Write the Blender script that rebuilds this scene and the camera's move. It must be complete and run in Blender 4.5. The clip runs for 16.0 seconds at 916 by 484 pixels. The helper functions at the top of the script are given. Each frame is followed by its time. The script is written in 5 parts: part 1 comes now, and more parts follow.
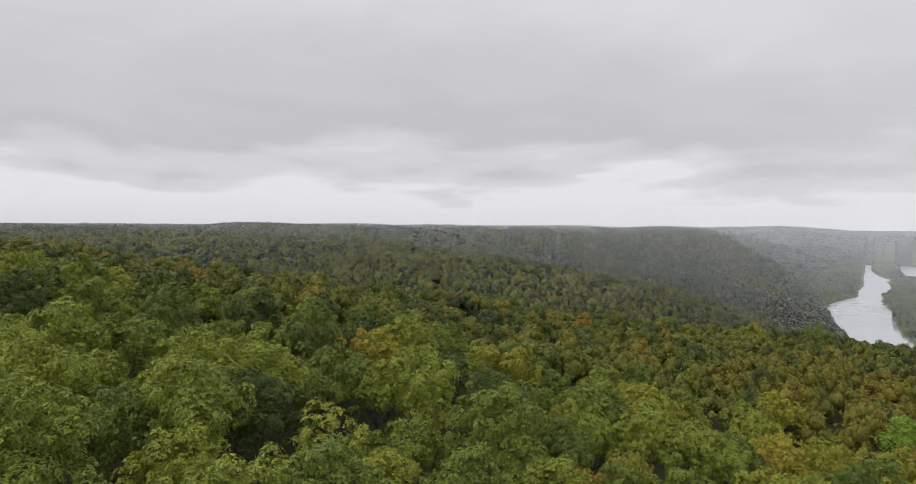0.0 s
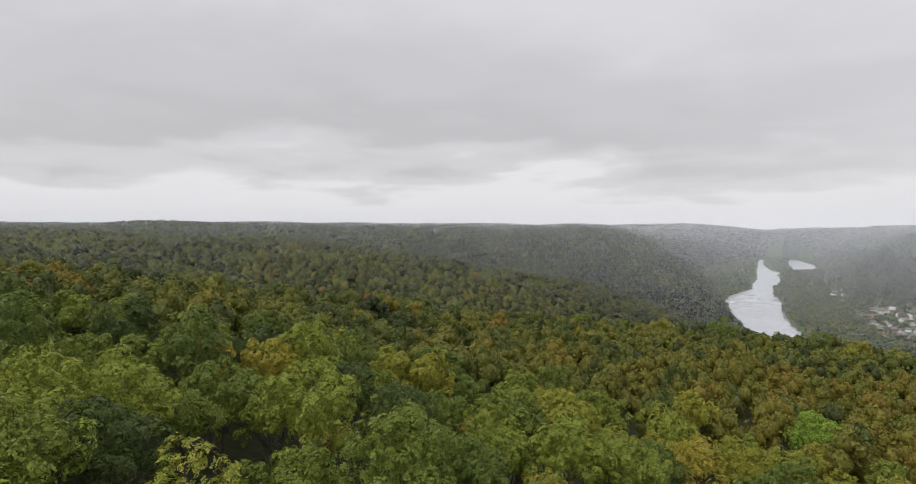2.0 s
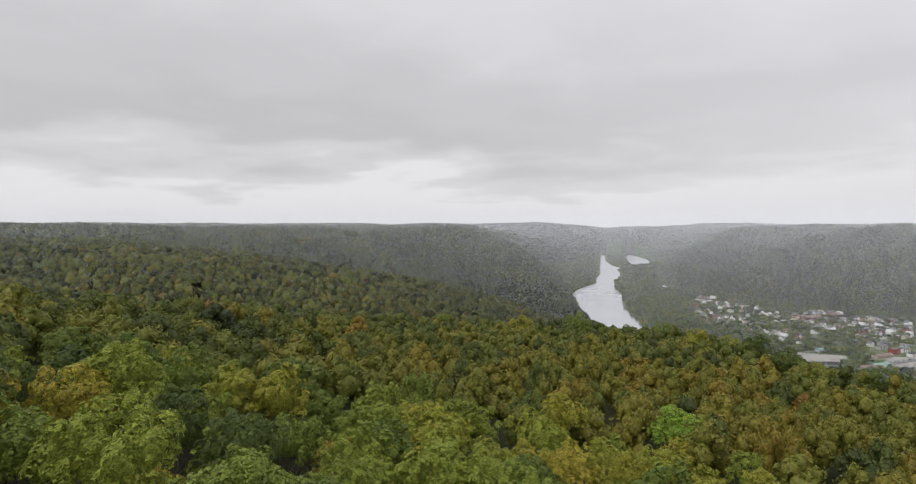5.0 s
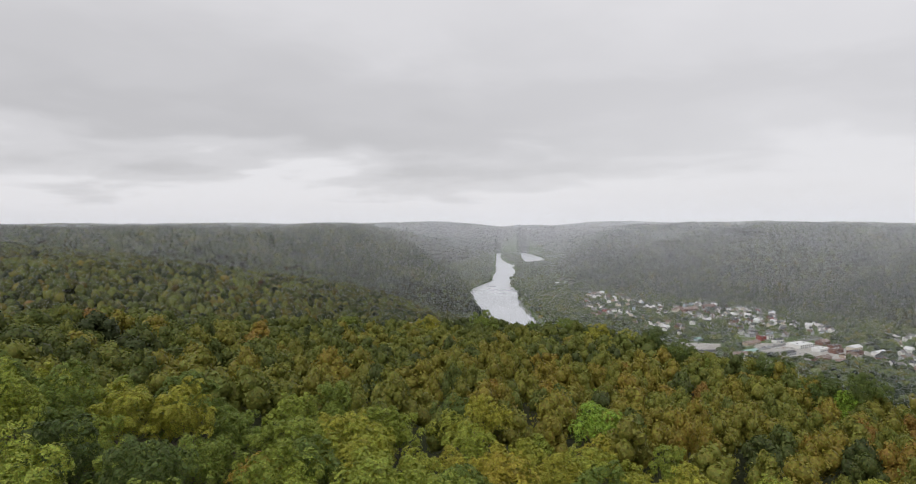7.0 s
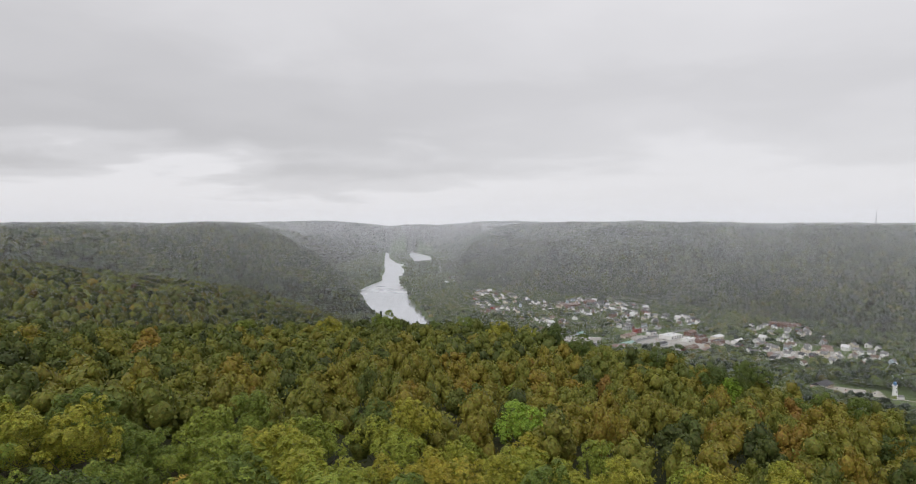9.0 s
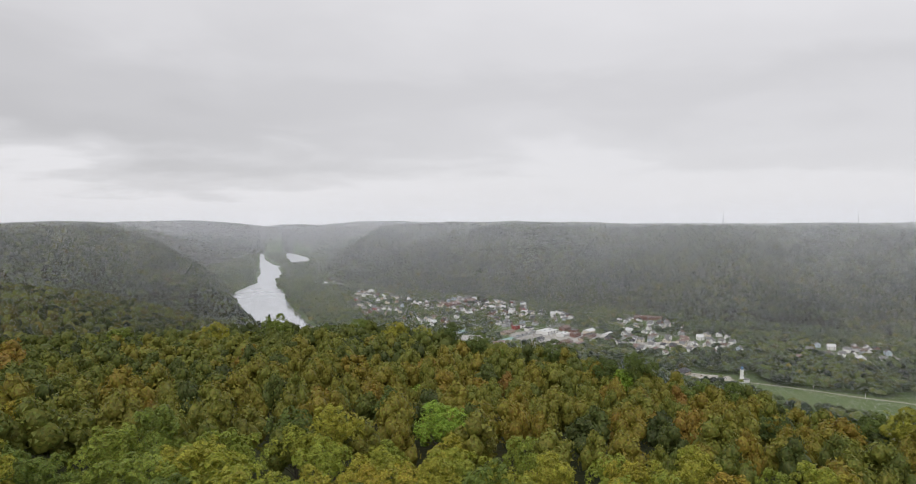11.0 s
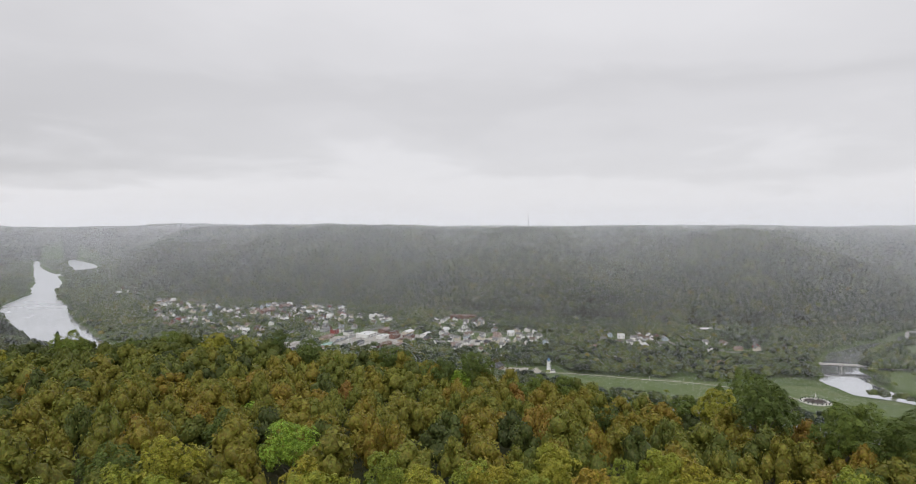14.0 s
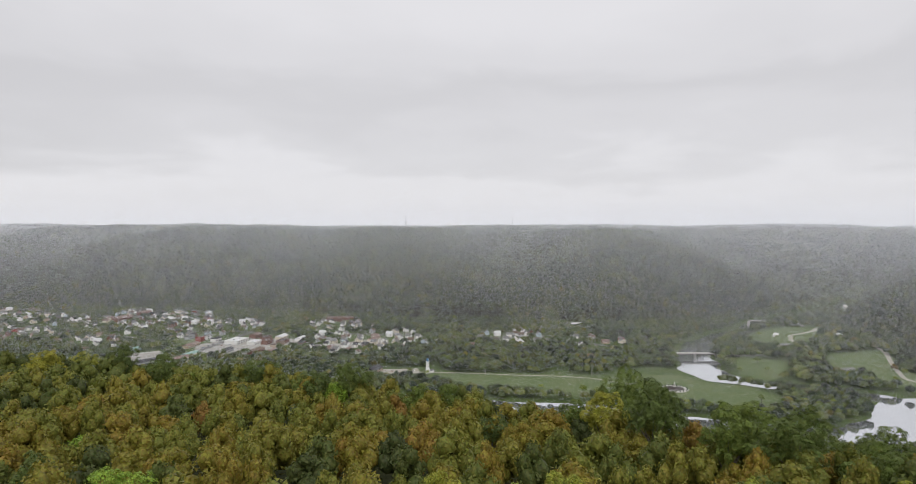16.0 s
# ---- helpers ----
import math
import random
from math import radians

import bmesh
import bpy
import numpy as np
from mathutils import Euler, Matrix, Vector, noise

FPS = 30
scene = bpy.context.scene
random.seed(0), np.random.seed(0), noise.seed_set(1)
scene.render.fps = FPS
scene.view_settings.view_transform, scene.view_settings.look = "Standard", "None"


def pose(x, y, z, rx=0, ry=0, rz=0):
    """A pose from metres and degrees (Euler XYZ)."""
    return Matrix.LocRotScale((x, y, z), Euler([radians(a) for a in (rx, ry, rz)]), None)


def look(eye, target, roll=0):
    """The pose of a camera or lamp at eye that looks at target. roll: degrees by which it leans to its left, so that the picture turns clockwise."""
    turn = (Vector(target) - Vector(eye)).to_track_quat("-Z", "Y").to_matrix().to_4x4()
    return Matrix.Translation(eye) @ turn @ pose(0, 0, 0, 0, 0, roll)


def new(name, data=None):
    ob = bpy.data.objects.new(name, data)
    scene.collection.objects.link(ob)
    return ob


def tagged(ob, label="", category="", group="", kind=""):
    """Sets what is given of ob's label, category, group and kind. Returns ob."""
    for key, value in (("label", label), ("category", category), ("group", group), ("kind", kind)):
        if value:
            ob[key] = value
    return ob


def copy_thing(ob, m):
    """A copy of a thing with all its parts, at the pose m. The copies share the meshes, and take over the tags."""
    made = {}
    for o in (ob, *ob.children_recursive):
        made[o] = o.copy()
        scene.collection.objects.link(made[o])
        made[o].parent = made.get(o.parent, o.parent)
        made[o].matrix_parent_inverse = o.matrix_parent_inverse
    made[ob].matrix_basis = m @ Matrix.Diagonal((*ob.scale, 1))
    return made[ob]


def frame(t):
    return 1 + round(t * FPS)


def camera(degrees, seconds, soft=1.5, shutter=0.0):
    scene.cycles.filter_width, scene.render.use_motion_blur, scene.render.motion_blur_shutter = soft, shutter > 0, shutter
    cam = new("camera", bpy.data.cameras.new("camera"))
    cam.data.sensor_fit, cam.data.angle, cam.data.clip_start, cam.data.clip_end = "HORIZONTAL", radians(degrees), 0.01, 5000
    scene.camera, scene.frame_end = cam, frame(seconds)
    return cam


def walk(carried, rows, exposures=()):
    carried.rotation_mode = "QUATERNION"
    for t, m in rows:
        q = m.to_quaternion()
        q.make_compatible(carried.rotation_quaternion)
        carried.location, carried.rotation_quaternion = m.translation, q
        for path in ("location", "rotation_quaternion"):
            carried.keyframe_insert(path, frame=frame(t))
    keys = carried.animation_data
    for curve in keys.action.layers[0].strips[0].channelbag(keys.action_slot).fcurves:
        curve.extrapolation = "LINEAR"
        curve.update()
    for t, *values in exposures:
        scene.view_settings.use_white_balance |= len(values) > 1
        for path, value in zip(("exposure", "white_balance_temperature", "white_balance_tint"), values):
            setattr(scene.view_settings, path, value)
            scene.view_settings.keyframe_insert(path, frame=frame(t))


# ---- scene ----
# ---------------------------------------------------------------- camera
cam = camera(71.25, 16.0, soft=0.7)
# seconds, eye x, y, z, and the turn about x, y and z in degrees
PATH = [
    (0, 12.46, -19.34, 230.00, 88.490, -0.189, 34.120),
    (0.5, 11.65, -17.69, 230.01, 88.440, -0.168, 32.247),
    (1, 11.00, -16.05, 230.01, 88.381, -0.160, 30.394),
    (1.5, 10.44, -14.43, 229.99, 88.334, -0.097, 28.584),
    (2, 9.95, -12.87, 229.95, 88.316, -0.083, 26.723),
    (2.5, 9.48, -11.35, 229.91, 88.338, -0.079, 24.872),
    (3, 9.01, -9.91, 229.85, 88.362, -0.066, 22.853),
    (3.5, 8.50, -8.54, 229.80, 88.427, -0.116, 20.688),
    (4, 7.93, -7.26, 229.74, 88.386, 0.032, 18.520),
    (6.5, 3.73, -2.14, 229.43, 88.173, 0.287, 7.186),
    (7, 2.58, -1.37, 229.37, 88.149, 0.408, 4.851),
    (7.5, 1.33, -0.66, 229.32, 88.119, 0.438, 2.453),
    (8, 0.00, 0.00, 229.28, 88.080, 0.338, 0.000),
    (8.5, -1.40, 0.61, 229.23, 88.052, 0.347, -2.515),
    (9, -2.83, 1.20, 229.20, 88.040, 0.283, -5.178),
    (11.5, -9.62, 4.42, 229.05, 88.024, 0.137, -18.679),
    (12, -10.62, 5.29, 229.02, 88.065, 0.102, -21.393),
    (12.5, -11.39, 6.30, 228.99, 88.125, 0.100, -24.125),
    (13, -11.87, 7.49, 228.96, 88.167, 0.066, -26.849),
    (13.5, -11.99, 8.88, 228.91, 88.189, 0.086, -29.618),
    (14, -11.70, 10.52, 228.86, 88.201, 0.099, -32.379),
    (14.5, -10.92, 12.45, 228.80, 88.209, 0.067, -35.111),
    (15, -9.57, 14.70, 228.72, 88.206, 0.069, -37.834),
    (15.5, -7.59, 17.32, 228.63, 88.182, 0.120, -40.573),
    (16, -4.87, 20.36, 228.52, 88.162, 0.127, -43.326),
]
walk(cam, [(t, pose(x, y, z, rx, ry, rz)) for t, x, y, z, rx, ry, rz in PATH])

# ---------------------------------------------------------------- light
SUN_HEIGHT, SUN_TURN = radians(50), radians(215)
sun_data = bpy.data.lights.new("sun", "SUN")
sun_data.energy, sun_data.angle, sun_data.color = 1.5, radians(60), (1.0, 0.97, 0.92)
sun = new("sun", sun_data)
sun.matrix_world = look((math.sin(SUN_TURN) * 900, math.cos(SUN_TURN) * 900, 1200), (0, 0, 0))


def overcast_sky():
    """A closed grey cloud deck over a hazy sky, brightest low down."""
    world = bpy.data.worlds.new("overcast_sky")
    scene.world = world
    world.use_nodes = True
    nt = world.node_tree
    nt.nodes.clear()
    N, L = nt.nodes.new, nt.links.new
    out, bg = N("ShaderNodeOutputWorld"), N("ShaderNodeBackground")
    sky = N("ShaderNodeTexSky")
    sky.sky_type, sky.sun_disc, sky.sun_elevation, sky.sun_rotation = "NISHITA", False, SUN_HEIGHT, SUN_TURN
    dim = N("ShaderNodeMixRGB")
    dim.blend_type, dim.inputs[0].default_value = "MULTIPLY", 1.0
    dim.inputs[2].default_value = (0.1, 0.1, 0.1, 1)
    L(sky.outputs[0], dim.inputs[1])
    co, sep = N("ShaderNodeTexCoord"), N("ShaderNodeSeparateXYZ")
    L(co.outputs["Generated"], sep.inputs[0])

    def math_node(op, a, b=None, c=None):
        m = N("ShaderNodeMath")
        m.operation = op
        for n, v in enumerate((a, b, c)):
            if v is None:
                continue
            if isinstance(v, (int, float)):
                m.inputs[n].default_value = v
            else:
                L(v, m.inputs[n])
        return m.outputs[0]

    up = math_node("MAXIMUM", sep.outputs[2], 0.0)
    lift = math_node("ADD", up, 0.16)
    flat = N("ShaderNodeCombineXYZ")
    L(math_node("DIVIDE", sep.outputs[0], lift), flat.inputs[0])
    L(math_node("DIVIDE", sep.outputs[1], lift), flat.inputs[1])

    def clouds(scale, detail, rough, shift, distort):
        place, tex = N("ShaderNodeVectorMath"), N("ShaderNodeTexNoise")
        place.operation = "ADD"
        place.inputs[1].default_value = shift
        L(flat.outputs[0], place.inputs[0])
        L(place.outputs[0], tex.inputs["Vector"])
        tex.inputs["Scale"].default_value, tex.inputs["Detail"].default_value = scale, detail
        tex.inputs["Roughness"].default_value, tex.inputs["Distortion"].default_value = rough, distort
        return math_node("SUBTRACT", tex.outputs["Fac"], 0.5)

    big, small = clouds(0.5, 3, 0.45, (3.1, 1.7, 0), 0.5), clouds(1.7, 4.5, 0.5, (7.3, -2.2, 4.0), 0.3)
    bent = math_node("ADD", up, math_node("ADD", math_node("MULTIPLY", big, 0.23), math_node("MULTIPLY", small, 0.17)))

    def layers(stops):
        ramp = N("ShaderNodeValToRGB")
        ramp.color_ramp.interpolation = "EASE"
        e = ramp.color_ramp.elements
        while len(e) < len(stops):
            e.new(0.5)
        for n, (p, c) in enumerate(stops):
            e[n].position, e[n].color = p, (c * 1.01, c * 0.998, c * 1.03, 1)
        L(bent, ramp.inputs[0])
        return ramp.outputs[0]

    # a heavier deck in the north-west, thinner and paler in the east
    west = layers([(0.0, 0.74), (0.05, 0.75), (0.085, 0.62), (0.135, 0.52), (0.20, 0.56), (0.33, 0.68), (0.7, 0.78)])
    east = layers([(0.0, 0.71), (0.06, 0.73), (0.12, 0.66), (0.19, 0.62), (0.25, 0.68), (0.36, 0.74), (0.7, 0.80)])
    side, pale = N("ShaderNodeMapRange"), N("ShaderNodeMixRGB")
    side.interpolation_type = "SMOOTHSTEP"
    side.inputs["From Min"].default_value, side.inputs["From Max"].default_value = -0.35, 0.5
    L(sep.outputs[0], side.inputs["Value"])
    L(side.outputs[0], pale.inputs[0])
    L(west, pale.inputs[1])
    L(east, pale.inputs[2])
    mix = N("ShaderNodeMixRGB")
    mix.inputs[0].default_value = 0.96
    L(dim.outputs[0], mix.inputs[1])
    L(pale.outputs[0], mix.inputs[2])
    L(mix.outputs[0], bg.inputs["Color"])
    bg.inputs["Strength"].default_value = 1.06
    L(bg.outputs[0], out.inputs["Surface"])


overcast_sky()

# ---------------------------------------------------------------- materials
MATS = {}


def surface(name, colours, scale=1.0, rough=0.8, bump=0.0, bump_scale=None, metal=0.0, spec=0.3, detail=6, source="position", distance=0.1, spots=0.0):
    """A procedural surface: a noise at two scales between the given colours, with relief."""
    if name in MATS:
        return MATS[name]
    m = bpy.data.materials.new(name)
    m.use_nodes = True
    nt = m.node_tree
    N, L = nt.nodes.new, nt.links.new
    b = nt.nodes["Principled BSDF"]
    b.inputs["Roughness"].default_value, b.inputs["Metallic"].default_value = rough, metal
    b.inputs["Specular IOR Level"].default_value = spec
    if source == "position":
        co = N("ShaderNodeNewGeometry").outputs["Position"]
    else:
        co = N("ShaderNodeTexCoord").outputs["Object"]

    def noise_at(s, d):
        t = N("ShaderNodeTexNoise")
        t.inputs["Scale"].default_value, t.inputs["Detail"].default_value = s, d
        t.inputs["Roughness"].default_value = 0.6
        L(co, t.inputs["Vector"])
        return t.outputs["Fac"]

    coarse, fine = noise_at(scale, detail), noise_at(scale * 9, 4)
    mix = N("ShaderNodeMath")
    mix.operation = "MULTIPLY_ADD"
    L(fine, mix.inputs[0])
    mix.inputs[1].default_value = 0.45
    half = N("ShaderNodeMath")
    half.operation = "MULTIPLY"
    L(coarse, half.inputs[0])
    half.inputs[1].default_value = 0.6
    L(half.outputs[0], mix.inputs[2])
    ramp = N("ShaderNodeValToRGB")
    e = ramp.color_ramp.elements
    while len(e) < len(colours):
        e.new(0.5)
    for n, c in enumerate(colours):
        e[n].position = 0.34 + 0.36 * n / max(1, len(colours) - 1)
        e[n].color = (*c, 1)
    L(mix.outputs[0], ramp.inputs[0])
    L(ramp.outputs[0], b.inputs["Base Color"])
    if bump:
        bn = N("ShaderNodeBump")
        bn.inputs["Strength"].default_value, bn.inputs["Distance"].default_value = bump, distance
        L(noise_at(bump_scale or scale * 5, 5), bn.inputs["Height"])
        L(bn.outputs[0], b.inputs["Normal"])
    MATS[name] = m
    return m


TONES = [  # foliage: deep green, green, yellow-green, olive, ochre, rust, brown
    (0.00, (0.034, 0.050, 0.014)),
    (0.22, (0.080, 0.108, 0.018)),
    (0.42, (0.142, 0.168, 0.022)),
    (0.60, (0.170, 0.164, 0.019)),
    (0.76, (0.192, 0.158, 0.019)),
    (0.90, (0.190, 0.128, 0.024)),
    (1.00, (0.165, 0.105, 0.050)),
]


def foliage(name, cell, cut=0.0, mottle=0.3, leafy=False, tint=None, span=(0.55, 1.5), lean=0.9, gain=(1, 1, 1), blotch=0.34, each_clump=(0.8, 1.2)):
    """Leaves: the tone comes with each tree; every leaf or clump, a cell of 1/cell metres, varies round it and tilts its own way."""
    if name in MATS:
        return MATS[name]
    m = bpy.data.materials.new(name)
    m.use_nodes = True
    nt = m.node_tree
    N, L = nt.nodes.new, nt.links.new
    b, out = nt.nodes["Principled BSDF"], nt.nodes["Material Output"]
    b.inputs["Roughness"].default_value = 0.55
    b.inputs["Specular IOR Level"].default_value = 0.22
    geo = N("ShaderNodeNewGeometry")
    cells = N("ShaderNodeTexVoronoi")
    cells.inputs["Scale"].default_value = cell
    L(geo.outputs["Position"], cells.inputs["Vector"])
    if tint:
        shade = N("ShaderNodeRGB")
        shade.outputs[0].default_value = (*tint, 1)
        colour = shade.outputs[0]
    else:
        tone = N("ShaderNodeAttribute")
        tone.attribute_type, tone.attribute_name = "OBJECT" if leafy else "GEOMETRY", "tone"
        patch = N("ShaderNodeTexNoise")
        patch.inputs["Scale"].default_value, patch.inputs["Detail"].default_value = mottle, 4
        L(geo.outputs["Position"], patch.inputs["Vector"])
        shift, less, ramp = N("ShaderNodeMath"), N("ShaderNodeMath"), N("ShaderNodeValToRGB")
        shift.operation, less.operation = "MULTIPLY_ADD", "SUBTRACT"
        L(patch.outputs["Fac"], shift.inputs[0])
        shift.inputs[1].default_value = blotch
        L(tone.outputs["Fac"], less.inputs[0])
        less.inputs[1].default_value = blotch / 2
        L(less.outputs[0], shift.inputs[2])
        e = ramp.color_ramp.elements
        while len(e) < len(TONES):
            e.new(0.5)
        for n, (p, c) in enumerate(TONES):
            e[n].position, e[n].color = p, (*(v * g for v, g in zip(c, gain)), 1)
        L(shift.outputs[0], ramp.inputs[0])
        colour = ramp.outputs[0]
    parts = N("ShaderNodeSeparateColor")
    L(cells.outputs["Color"], parts.inputs[0])
    vary, each, hue = N("ShaderNodeHueSaturation"), N("ShaderNodeMapRange"), N("ShaderNodeMapRange")
    each.inputs["To Min"].default_value, each.inputs["To Max"].default_value = span
    L(parts.outputs[0], each.inputs["Value"])
    hue.inputs["To Min"].default_value, hue.inputs["To Max"].default_value = 0.475, 0.525
    L(parts.outputs[1], hue.inputs["Value"])
    crown, product = N("ShaderNodeMapRange"), N("ShaderNodeMath")
    crown.inputs["To Min"].default_value, crown.inputs["To Max"].default_value = each_clump
    L(geo.outputs["Random Per Island"], crown.inputs["Value"])
    product.operation = "MULTIPLY"
    L(crown.outputs[0], product.inputs[0])
    L(each.outputs[0], product.inputs[1])
    L(colour, vary.inputs["Color"])
    L(product.outputs[0], vary.inputs["Value"])
    L(hue.outputs[0], vary.inputs["Hue"])
    L(vary.outputs[0], b.inputs["Base Color"])
    centre, scaled, added, unit = (N("ShaderNodeVectorMath") for _ in range(4))
    centre.operation, scaled.operation, added.operation, unit.operation = "SUBTRACT", "SCALE", "ADD", "NORMALIZE"
    centre.inputs[1].default_value = (0.5, 0.5, 0.35)
    scaled.inputs["Scale"].default_value = lean
    L(cells.outputs["Color"], centre.inputs[0])
    L(centre.outputs[0], scaled.inputs[0])
    L(geo.outputs["Normal"], added.inputs[0])
    L(scaled.outputs[0], added.inputs[1])
    L(added.outputs[0], unit.inputs[0])
    L(unit.outputs[0], b.inputs["Normal"])
    through_leaf, both = N("ShaderNodeBsdfTranslucent"), N("ShaderNodeMixShader")
    L(vary.outputs[0], through_leaf.inputs["Color"])
    both.inputs[0].default_value = 0.2
    L(b.outputs[0], both.inputs[1])
    L(through_leaf.outputs[0], both.inputs[2])
    last = both.outputs[0]
    if cut:
        gap, clear, leaf = N("ShaderNodeMath"), N("ShaderNodeBsdfTransparent"), N("ShaderNodeMixShader")
        gap.operation = "GREATER_THAN"
        L(cells.outputs["Distance"], gap.inputs[0])
        gap.inputs[1].default_value = cut
        L(gap.outputs[0], leaf.inputs[0])
        L(last, leaf.inputs[1])
        L(clear.outputs[0], leaf.inputs[2])
        last = leaf.outputs[0]
    L(last, out.inputs["Surface"])
    MATS[name] = m
    return m


def water_surface(name, rough, ripple, length):
    """River water: dark, mirroring, with wind ripples of the given strength and length."""
    m = bpy.data.materials.new(name)
    m.use_nodes = True
    nt = m.node_tree
    N, L = nt.nodes.new, nt.links.new
    b = nt.nodes["Principled BSDF"]
    b.inputs["Base Color"].default_value = (0.68, 0.70, 0.73, 1)
    b.inputs["Metallic"].default_value = 0.85  # seen this flat the surface is all but a mirror
    geo, tex, bn = N("ShaderNodeNewGeometry"), N("ShaderNodeTexNoise"), N("ShaderNodeBump")
    tex.inputs["Scale"].default_value, tex.inputs["Detail"].default_value = 1 / length, 4
    bn.inputs["Strength"].default_value, bn.inputs["Distance"].default_value = ripple, 0.12
    # calm below the town, riffled upstream
    patch, where, shift, spread = N("ShaderNodeTexNoise"), N("ShaderNodeSeparateXYZ"), N("ShaderNodeMath"), N("ShaderNodeMapRange")
    patch.inputs["Scale"].default_value, patch.inputs["Detail"].default_value = 0.012, 4
    shift.operation = "MULTIPLY_ADD"
    L(geo.outputs["Position"], patch.inputs["Vector"])
    L(geo.outputs["Position"], where.inputs[0])
    L(patch.outputs["Fac"], shift.inputs[0])
    shift.inputs[1].default_value = 1500.0
    L(where.outputs[1], shift.inputs[2])
    spread.interpolation_type = "SMOOTHSTEP"
    spread.inputs["From Min"].default_value, spread.inputs["From Max"].default_value = 1700.0, 3500.0
    spread.inputs["To Min"].default_value, spread.inputs["To Max"].default_value = rough, 0.36
    L(shift.outputs[0], spread.inputs["Value"])
    L(spread.outputs[0], b.inputs["Roughness"])
    L(geo.outputs["Position"], tex.inputs["Vector"])
    L(tex.outputs["Fac"], bn.inputs["Height"])
    L(bn.outputs[0], b.inputs["Normal"])
    return m


# ---------------------------------------------------------------- mesh helpers
def link_mesh(name, verts, faces, material, parent=None, smooth=False, tone=None):
    """One mesh object from arrays; faces all of one size, or a list."""
    me = bpy.data.meshes.new(name)
    if isinstance(faces, np.ndarray):
        nf, k = faces.shape
        me.vertices.add(len(verts))
        me.vertices.foreach_set("co", np.asarray(verts, np.float32).ravel())
        me.loops.add(nf * k)
        me.loops.foreach_set("vertex_index", faces.astype(np.int32).ravel())
        me.polygons.add(nf)
        me.polygons.foreach_set("loop_start", np.arange(0, nf * k, k, dtype=np.int32))
        me.update(calc_edges=True)
    else:
        me.from_pydata([tuple(v) for v in verts], [], faces)
    if smooth:
        me.polygons.foreach_set("use_smooth", np.ones(len(me.polygons), bool))
    if tone is not None:
        me.attributes.new("tone", "FLOAT", "POINT").data.foreach_set("value", np.asarray(tone, np.float32))
    me.materials.append(material)
    ob = new(name, me)
    if parent:
        ob.parent = parent
    return ob


def part(name, bm, material, parent, label=""):
    """Links a bmesh as one mesh object under a thing or a part."""
    me = bpy.data.meshes.new(name)
    bm.normal_update()
    bm.to_mesh(me)
    bm.free()
    me.materials.append(material)
    ob = new(name, me)
    ob.parent = parent
    if label:
        tagged(ob, label)
    return ob


def anchor(name, x, y, z, turn=0.0):
    ob = new(name)
    ob.empty_display_size = 0.5
    ob.matrix_basis = pose(x, y, z, 0, 0, turn)
    return ob


# ---------------------------------------------------------------- the lie of the land
LATTICE = np.random.RandomState(5).rand(256, 256)


def value_noise(x, y, size):
    u, v = np.asarray(x, float) / size, np.asarray(y, float) / size
    i, j = np.floor(u).astype(int), np.floor(v).astype(int)
    a, b = u - i, v - j
    a, b = a * a * (3 - 2 * a), b * b * (3 - 2 * b)
    g = lambda m, n: LATTICE[m % 256, n % 256]  # noqa: E731
    return (g(i, j) * (1 - a) + g(i + 1, j) * a) * (1 - b) + (g(i, j + 1) * (1 - a) + g(i + 1, j + 1) * a) * b


def near_line(x, y, line):
    """Distance to a line of points, and the values that its points carry, at the nearest place."""
    best, carried = np.full(np.shape(x), 1e9), np.zeros(np.shape(x))
    for (x0, y0, v0), (x1, y1, v1) in zip(line[:-1], line[1:]):
        dx, dy = x1 - x0, y1 - y0
        s = np.clip(((x - x0) * dx + (y - y0) * dy) / (dx * dx + dy * dy), 0, 1)
        d = np.hypot(x - x0 - s * dx, y - y0 - s * dy)
        nearer = d < best
        best = np.where(nearer, d, best)
        carried = np.where(nearer, v0 + s * (v1 - v0), carried)
    return best, carried


def inside(x, y, ring):
    odd = np.zeros(np.shape(x), bool)
    for (x0, y0), (x1, y1) in zip(ring, ring[1:] + ring[:1]):
        cross = (y0 > y) != (y1 > y)
        with np.errstate(divide="ignore", invalid="ignore"):
            odd ^= cross & (x < (x1 - x0) * (y - y0) / (y1 - y0 + 1e-12) + x0)
    return odd


def smooth_min(a, b, k):
    h = np.clip(0.5 + 0.5 * (b - a) / k, 0, 1)
    return b * (1 - h) + a * h - k * h * (1 - h)


NEAR_FOOT = [(-120, 4520), (-200, 4200), (-260, 3600), (-330, 3000), (-280, 2500), (-150, 2120), (-125, 1900), (-100, 1664), (-60, 1485), (-10, 1320),
             (120, 1080), (310, 790), (450, 570), (550, 420), (600, 300), (630, 200), (700, 110), (850, 20), (1050, -150), (1300, -500)]
FAR_FOOT = [(1700, -400), (1400, -100), (1230, 60), (1130, 170), (1170, 250), (1330, 330), (1450, 420), (1600, 480), (1900, 480), (2400, 420),
            (2400, 620), (1900, 630), (1600, 645), (1350, 690), (1180, 765), (1030, 930), (880, 1120), (760, 1330), (640, 1560), (480, 1720), (330, 1950),
            (230, 2250), (190, 2700), (230, 3200), (300, 3800), (230, 4520)]
